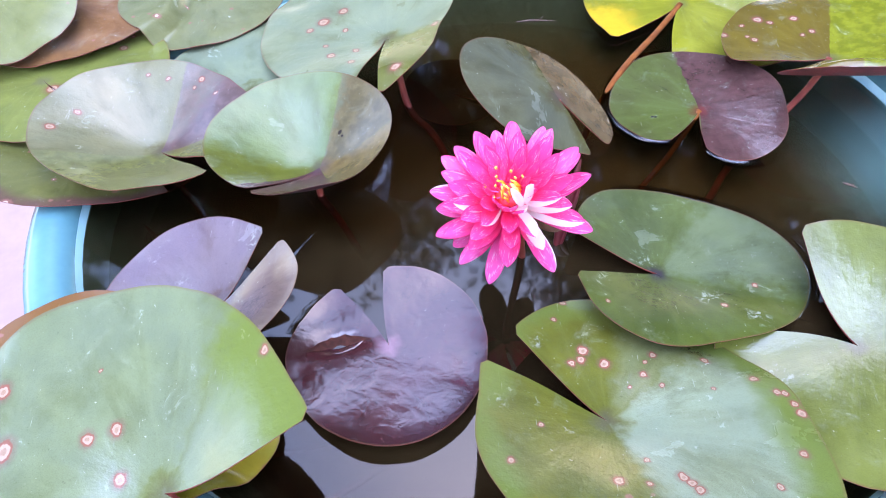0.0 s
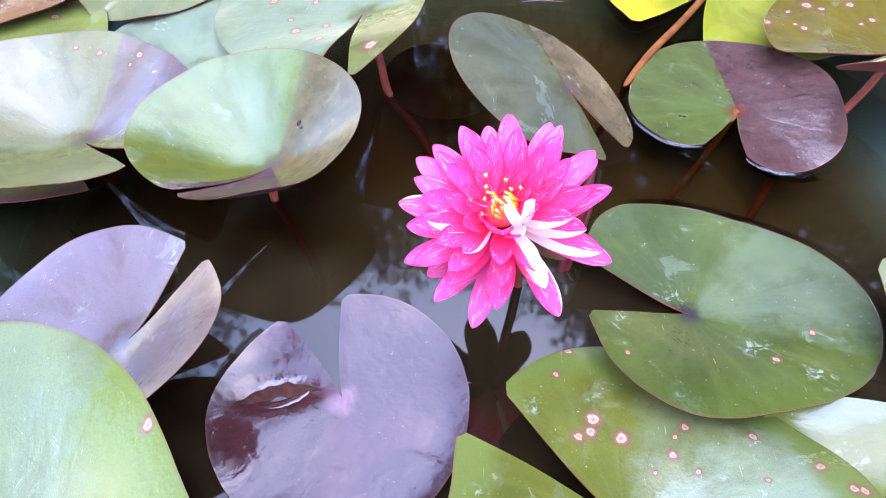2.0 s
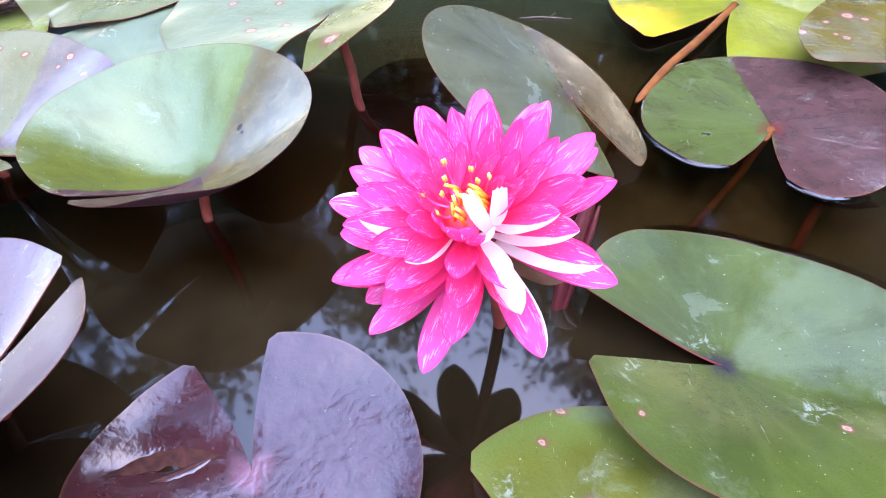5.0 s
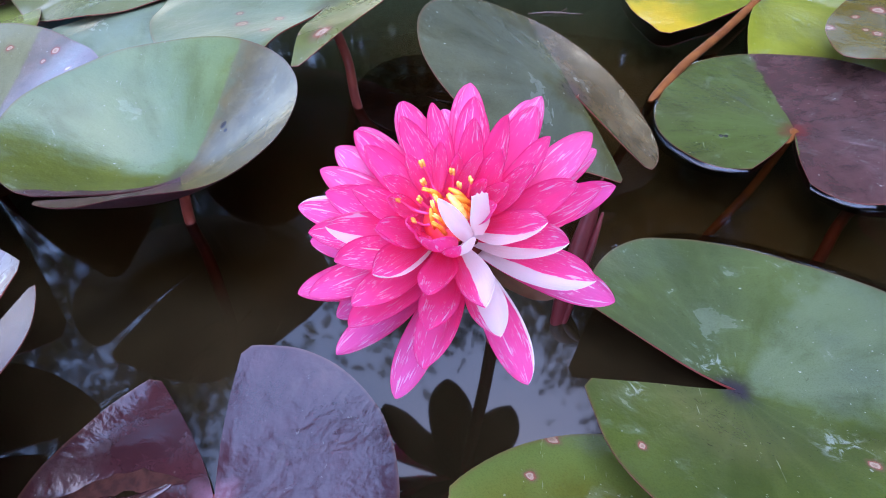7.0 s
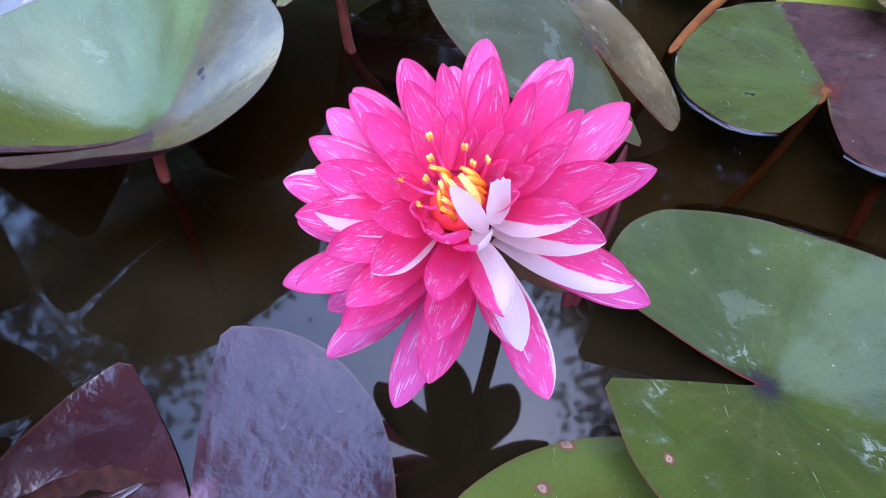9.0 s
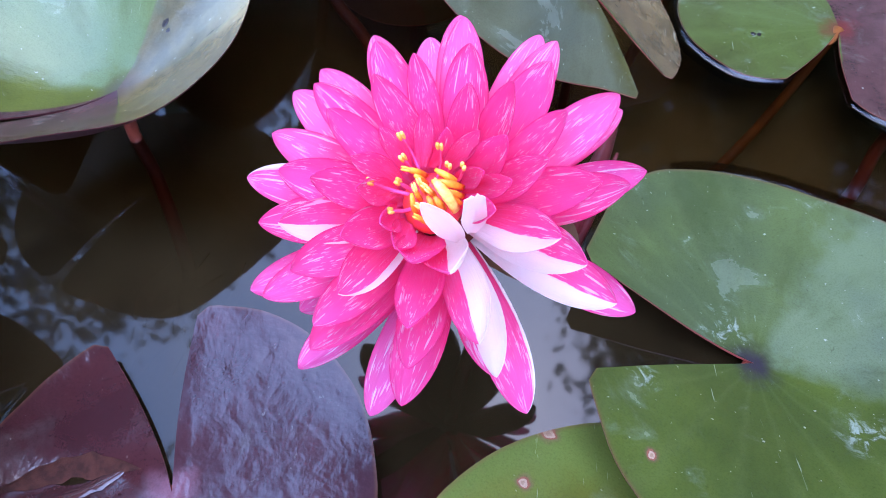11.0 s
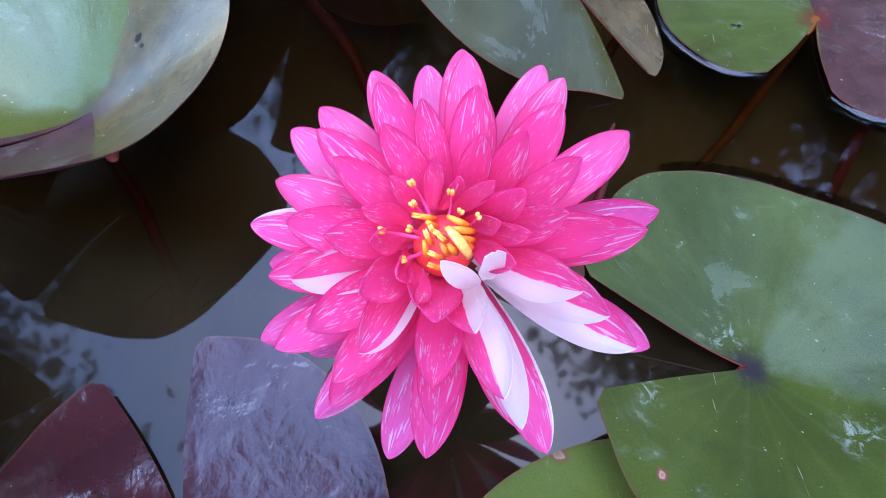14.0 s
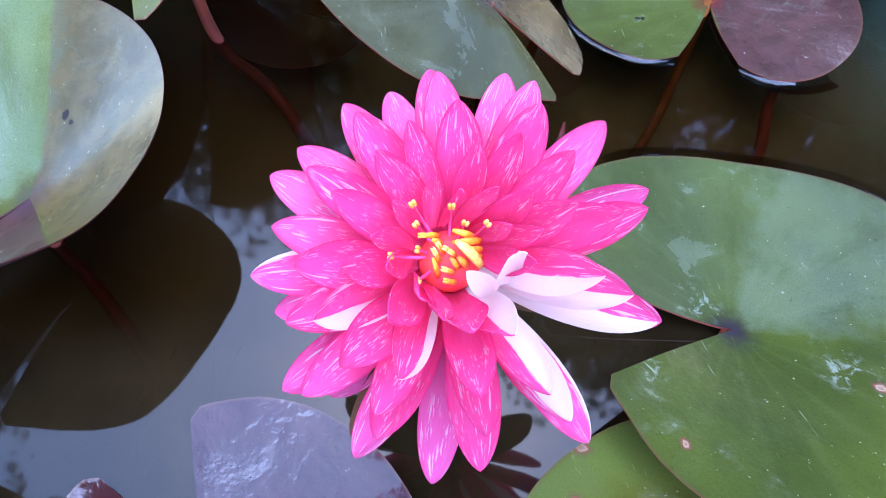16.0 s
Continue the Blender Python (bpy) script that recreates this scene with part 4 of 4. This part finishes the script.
SECOND = ((115, 49.7, 19.1), (83, 42.6, 25.9), (138, 47.3, 24.5), (169, 42.1, 28.7), (-173, 45.7, 29.0), (-152, 51.7, 22.0), (-128, 45.6, 32.9),
          (-96, 47.6, 32.8), (-25, 47.9, 30.5), (9, 45.5, 33.3), (56, 45.3, 27.3))
THIRD = ((102, 38.7, 30.8), (118, 35.3, 35.0), (141, 37.9, 29.5), (-171, 37.8, 36.0), (-152, 37.0, 38.0), (-132, 40.2, 35.7), (-94, 37.7, 41.9),
         (-66, 42.0, 38.0), (-19, 37.6, 41.1), (10, 38.7, 37.5), (38, 37.9, 34.4), (59, 33.6, 38.6))
INNER = ((-98, 13.9, 48.0), (171, 29.1, 40.4), (-156, 21.5, 42.5), (-132, 29.5, 41.2), (-95, 28.4, 44.6), (-67, 33.6, 42.0), (-67, 17.2, 49.2), (-13, 30.4, 42.8),
         (21, 28.0, 43.8), (76, 29.3, 38.2), (42, 22.2, 44.6))
INMOST = ((100, 24.0, 32.0), (128, 24.0, 33.0), (152, 24.0, 34.0), (60, 20.0, 38.0), (18, 19.0, 40.0), (170, 19.0, 36.0), (-5, 15.0, 42.0), (35, 14.0, 38.0), (85, 19.0, 33.0), (-125, 13.0, 40.0), (-158, 13.0, 37.0))
TINTS = {(-64, 54.7): edge_white, (-25, 47.9): half_b, (-66, 42.0): wide_white, (-19, 37.6): half_b, (-67, 33.6): half_c, (-13, 30.4): half_b,
         (-171, 37.8): half_a, (-132, 29.5): thin_white, (-67, 17.2): half_c, (172, 55.7): low_white}
MIDDLE = E2 * 0.0042 - E1 * 0.0050
# the inner rings are seated higher on the receptacle
for ring, width, cup, seat, rise in ((OUTER, 0.0072, 0.36, 0.005, 0.000), (SECOND, 0.0071, 0.42, 0.006, 0.003), (THIRD, 0.0067, 0.46, 0.0075, 0.006), (INNER, 0.0062, 0.50, 0.0082, 0.012), (INMOST, 0.0041, 0.55, 0.0080, 0.017)):
    for az, reach, high in ring:
        # lower outer petals take the pink with painted shade
        plain = (pale_pink if az > 20 else shaded_pink) if ring is OUTER else deep_pink if ring is INMOST and az > 0 else pink
        slim = 1.0 if ring in (OUTER, SECOND) else 1.0 - 0.30 * max(0.0, math.sin(radians(az)))
        petal(az, reach * 0.001, high * 0.001, width * slim, TINTS.get((az, reach), plain), cup=cup, foot=in_flower(az, seat, rise) + MIDDLE * (rise / 0.017))
sepal_skin = plain_material("sepal", (0.10, 0.050, 0.022), (0.075, 0.030, 0.016), 120, 0.5, Specular_IOR_Level=0.2)
# broad sepals droop under the petals
for tip, wide in (((0.027, 0.406, 0.064), 0.014), ((0.062, 0.404, 0.080), 0.0125), ((0.080, 0.362, 0.060), 0.013), ((-0.004, 0.386, 0.064), 0.018), ((0.0055, 0.3185, 0.061), 0.006)):
    d = Vector(tip) - BASE
    petal(math.degrees(math.atan2(d.dot(E2), d.dot(E1))), d.length, d.dot(AXIS), wide, sepal_skin, cup=0.2, name="sepal", foot=AXIS * -0.003, tip=d)
# two white ones stand up and lean over the stamens
petal(-62, 0.010, 0.043, 0.0030, white, cup=0.5, lean=0.002, foot=in_flower(-52, 0.0090, 0.024), tip=in_flower(-134, 0.0014, 0.0464))
petal(-82, 0.010, 0.047, 0.0036, white, cup=0.3, foot=in_flower(-32, 0.0100, 0.026), tip=in_flower(5, 0.0106, 0.0447), torn=0.0008)

anther = plain_material("anther_yellow", (0.94, 0.60, 0.13), (0.92, 0.40, 0.04), 700, 0.5)
anther_orange = plain_material("anther_orange", (0.93, 0.44, 0.035), (0.92, 0.32, 0.02), 900, 0.5)
filament = plain_material("filament_orange", (0.93, 0.36, 0.012), (0.92, 0.20, 0.010), 500, 0.5)
heart = plain_material("flower_heart", (0.80, 0.026, 0.060), (0.82, 0.045, 0.022), 400, 0.5)
filament_red = plain_material("filament_pink", (0.94, 0.070, 0.25), (0.93, 0.06, 0.18), 300, 0.5)
bm = bmesh.new()
bmesh.ops.create_uvsphere(bm, u_segments=20, v_segments=10, radius=0.0082)
bmesh.ops.scale(bm, vec=(1, 1, 0.45), verts=bm.verts)
turn = Matrix((E1, E2, AXIS)).transposed()
bmesh.ops.transform(bm, matrix=Matrix.Translation(AXIS * 0.0150 + MIDDLE * 0.7) @ turn.to_4x4(), verts=bm.verts)
part("receptacle", bm, heart, flower)


def stamen(foot, tip, bow, wide, strap=filament, dust=None, lobe=1.0, bare=False):
    """A strap-like filament with a split yellow anther at its end."""
    mid = (foot + tip) / 2 + bow
    bm = tube(bmesh.new(), bezier(foot, mid, mid, tip, 8), [wide * k for k in (0.9, 1.0, 1.05, 1.1, 1.05, 1.0, 0.85, 0.5)], 8, 0.5)
    st = part("stamen", bm, strap, flower)
    if bare:
        return
    d = (tip - mid).normalized()
    side = d.cross(AXIS).normalized() * 0.00042 * lobe
    bm = bmesh.new()
    for s in (-1, 1):
        a = tip + side * s
        path = [a + d * k * lobe + AXIS * b * lobe for k, b in ((-0.0016, 0.0001), (-0.0010, 0.0003), (0.0002, 0.0004), (0.0012, 0.0001), (0.0018, -0.0003))]
        tube(bm, path, [k * lobe for k in (0.0002, 0.00042, 0.0005, 0.00042, 0.0002)], 7)
    part("anther", bm, dust or anther, st)


def at(x, y, h):
    return (x * E1 + y * E2 + h * AXIS) * 0.001


# the tall outer ones lean on the petals
for x, y, h in ((-10.4, 17.8, 28.1), (-10.5, 13.1, 24.0), (-1.0, 16.0, 25.5), (1.6, 11.2, 26.0), (6.3, 9.6, 34.0), (-11.1, 6.8, 25.0), (-17.8, 6.2, 27.2), (-12.2, -0.8, 26.5)):
    foot = at(x * 0.35 - 2.5, y * 0.35 + 2.5, 17.0)
    stamen(foot, at(x, y, h), (at(x, y, 0) - MIDDLE) * 0.10 - AXIS * 0.0045, 0.0005, filament_red, lobe=1.15)
# short broad straps curl over the middle, those on the far side with small yellow ends
for foot, tip, wide, bare in (((3.6, 7.6, 21.0), (-1.8, 10.1, 26.0), 0.0009, True), ((5.0, 6.4, 21.5), (-2.3, 7.0, 27.0), 0.0010, True), ((5.0, 4.2, 21.0), (-0.2, 4.9, 25.5), 0.0009, True),
                              ((4.6, 2.3, 20.5), (0.5, 4.2, 24.0), 0.0009, True), ((-1.6, 0.6, 20.5), (-3.4, 3.5, 25.0), 0.0008, True), ((0.5, 0.8, 20.5), (-1.5, 3.4, 25.5), 0.0009, True),
                              ((-6.9, -0.6, 18.0), (-7.7, 4.2, 24.0), 0.0008, True), ((-5.2, 9.6, 18.0), (-9.3, 10.1, 25.0), 0.0009, False), ((-4.8, 7.4, 18.0), (-7.2, 8.8, 24.5), 0.0008, True),
                              ((-4.6, 5.0, 18.0), (-5.7, 7.0, 24.5), 0.0007, False), ((-2.6, 4.8, 19.0), (-4.1, 5.8, 25.5), 0.0007, False), ((-3.0, -0.4, 19.0), (-5.2, 0.7, 26.0), 0.0007, False),
                              ((-3.0, -3.0, 19.0), (-5.3, -2.1, 27.0), 0.0008, False), ((-6.0, 3.0, 18.0), (-7.0, 5.6, 24.0), 0.0007, False), ((-1.9, 3.8, 20.0), (-3.0, 4.7, 26.0), 0.0006, False)):
    stamen(at(*foot), at(*tip), at((foot[0] - tip[0]) * 0.15, (foot[1] - tip[1]) * 0.15, 2.2), wide, filament, anther_orange if wide > 0.00075 else anther, 0.8, bare)
# one broad yellow strap between a stamen and a petal
stamen(at(4.0, 0.2, 23.5), at(-1.5, 7.2, 29.0), at(0.6, 0.0, 1.6), 0.0013, anther, bare=True)
stem_end = Vector((0.05, 0.43, -0.22)) - BASE
path = spline([AXIS * 0.002, AXIS * -0.024 + Vector((0.0012, 0, 0)), Vector((0.0517, 0.3815, 0.0)) - BASE, Vector((0.056, 0.405, -0.09)) - BASE, stem_end])
bm = tube(bmesh.new(), path, [0.0042] + [0.0030] * (len(path) - 1), 12)
part("stem", bm, stalk_red, flower)
bm = tube(bmesh.new(), [AXIS * -0.003, AXIS * 0.002, AXIS * 0.006], [0.0036, 0.0062, 0.0085], 14)
part("calyx", bm, stalk_red, flower)


# ---- trees round the tub ----
def tree(place, height, crown_r, seed, clumps=110, low=0.35):
    rt = random.Random(seed)
    t = thing("tree", place, "broad-leaved tree with a dense dark green crown", "tree", "trees round the tub")
    bm = tube(bmesh.new(), [(0, 0, 0), (0.05, 0.02, height * 0.25), (-0.03, 0.05, height * 0.5), (0, 0, height * 0.8)], [0.14, 0.11, 0.08, 0.03], 10)
    trunk = part("trunk", bm, bark, t)
    for k in range(6):
        a = k * 1.1 + rt.random()
        z0 = height * (0.35 + 0.07 * k)
        bm = tube(bmesh.new(), [(0, 0, z0), (0.3 * crown_r * math.cos(a), 0.3 * crown_r * math.sin(a), z0 + 0.3), (0.75 * crown_r * math.cos(a), 0.75 * crown_r * math.sin(a), z0 + 0.8)], [0.05, 0.035, 0.012], 6)
        part("limb", bm, bark, trunk)
    verts, faces = [], []
    for _ in range(clumps):
        u, a = rt.uniform(-1, 1), rt.uniform(0, 6.283)
        rr = crown_r * rt.uniform(0.45, 1.0) ** 0.5
        s = math.sqrt(1 - u * u)
        c = Vector((rr * s * math.cos(a), rr * s * math.sin(a), height * (0.5 + low / 2) + (height * (0.5 - low / 2)) * u * rt.uniform(0.75, 1)))
        for _ in range(280):
            p = c + Vector((rt.gauss(0, 1), rt.gauss(0, 1), rt.gauss(0, 0.8))) * 0.22
            d = Vector((rt.gauss(0, 1), rt.gauss(0, 1), rt.gauss(0, 0.6) - 0.4)).normalized()
            w = d.cross(Vector((rt.gauss(0, 1), rt.gauss(0, 1), rt.gauss(0, 1)))).normalized()
            ln = rt.uniform(0.05, 0.12)
            i = len(verts)
            verts += [p, p + d * ln * 0.5 + w * ln * 0.27, p + d * ln, p + d * ln * 0.5 - w * ln * 0.27]
            faces.append((i, i + 1, i + 2, i + 3))
    me = bpy.data.meshes.new("crown")
    me.from_pydata(verts, [], faces)
    me.materials.append(tree_leaf)
    crown = new("crown", me)
    crown.parent = t
    return t


# the last four are added, unseen, to block the bright low sky
for seed, (x, y, h, r) in enumerate(((-2.75, 3.2, 4.6, 1.4), (-0.9, 4.9, 4.8, 1.6), (1.1, 4.7, 4.9, 1.6), (2.3, 2.9, 5.3, 1.5),
                                     (-3.6, 0.6, 5.2, 1.6), (3.3, 0.9, 5.4, 1.6), (-3.6, -1.9, 5.0, 1.6), (3.6, -2.2, 5.0, 1.6), (0.1, 6.0, 4.9, 1.6), (3.7, 3.6, 4.4, 1.7), (5.0, 2.2, 4.6, 1.7), (2.6, 5.6, 4.6, 1.7), (-2.6, 5.4, 4.6, 1.7))):
    tree((x, y, GROUND), h, r, 20 + seed, {0: 38, 1: 44, 4: 75, 12: 75}.get(seed, 110), 0.35 if seed < 9 else 0.12)

# unseen wall added behind the camera to block low sky
bm = bmesh.new()
bmesh.ops.create_cube(bm, size=1.0)
bmesh.ops.scale(bm, vec=(9.0, 0.25, 1.5), verts=bm.verts)
wall = link_mesh("unseen_wall", bm, plaster, smooth=False)
wall.location = (0, -2.4, GROUND + 0.75)
tagged(wall, "low plain plastered wall added out of view behind the camera", "wall", kind="structure")
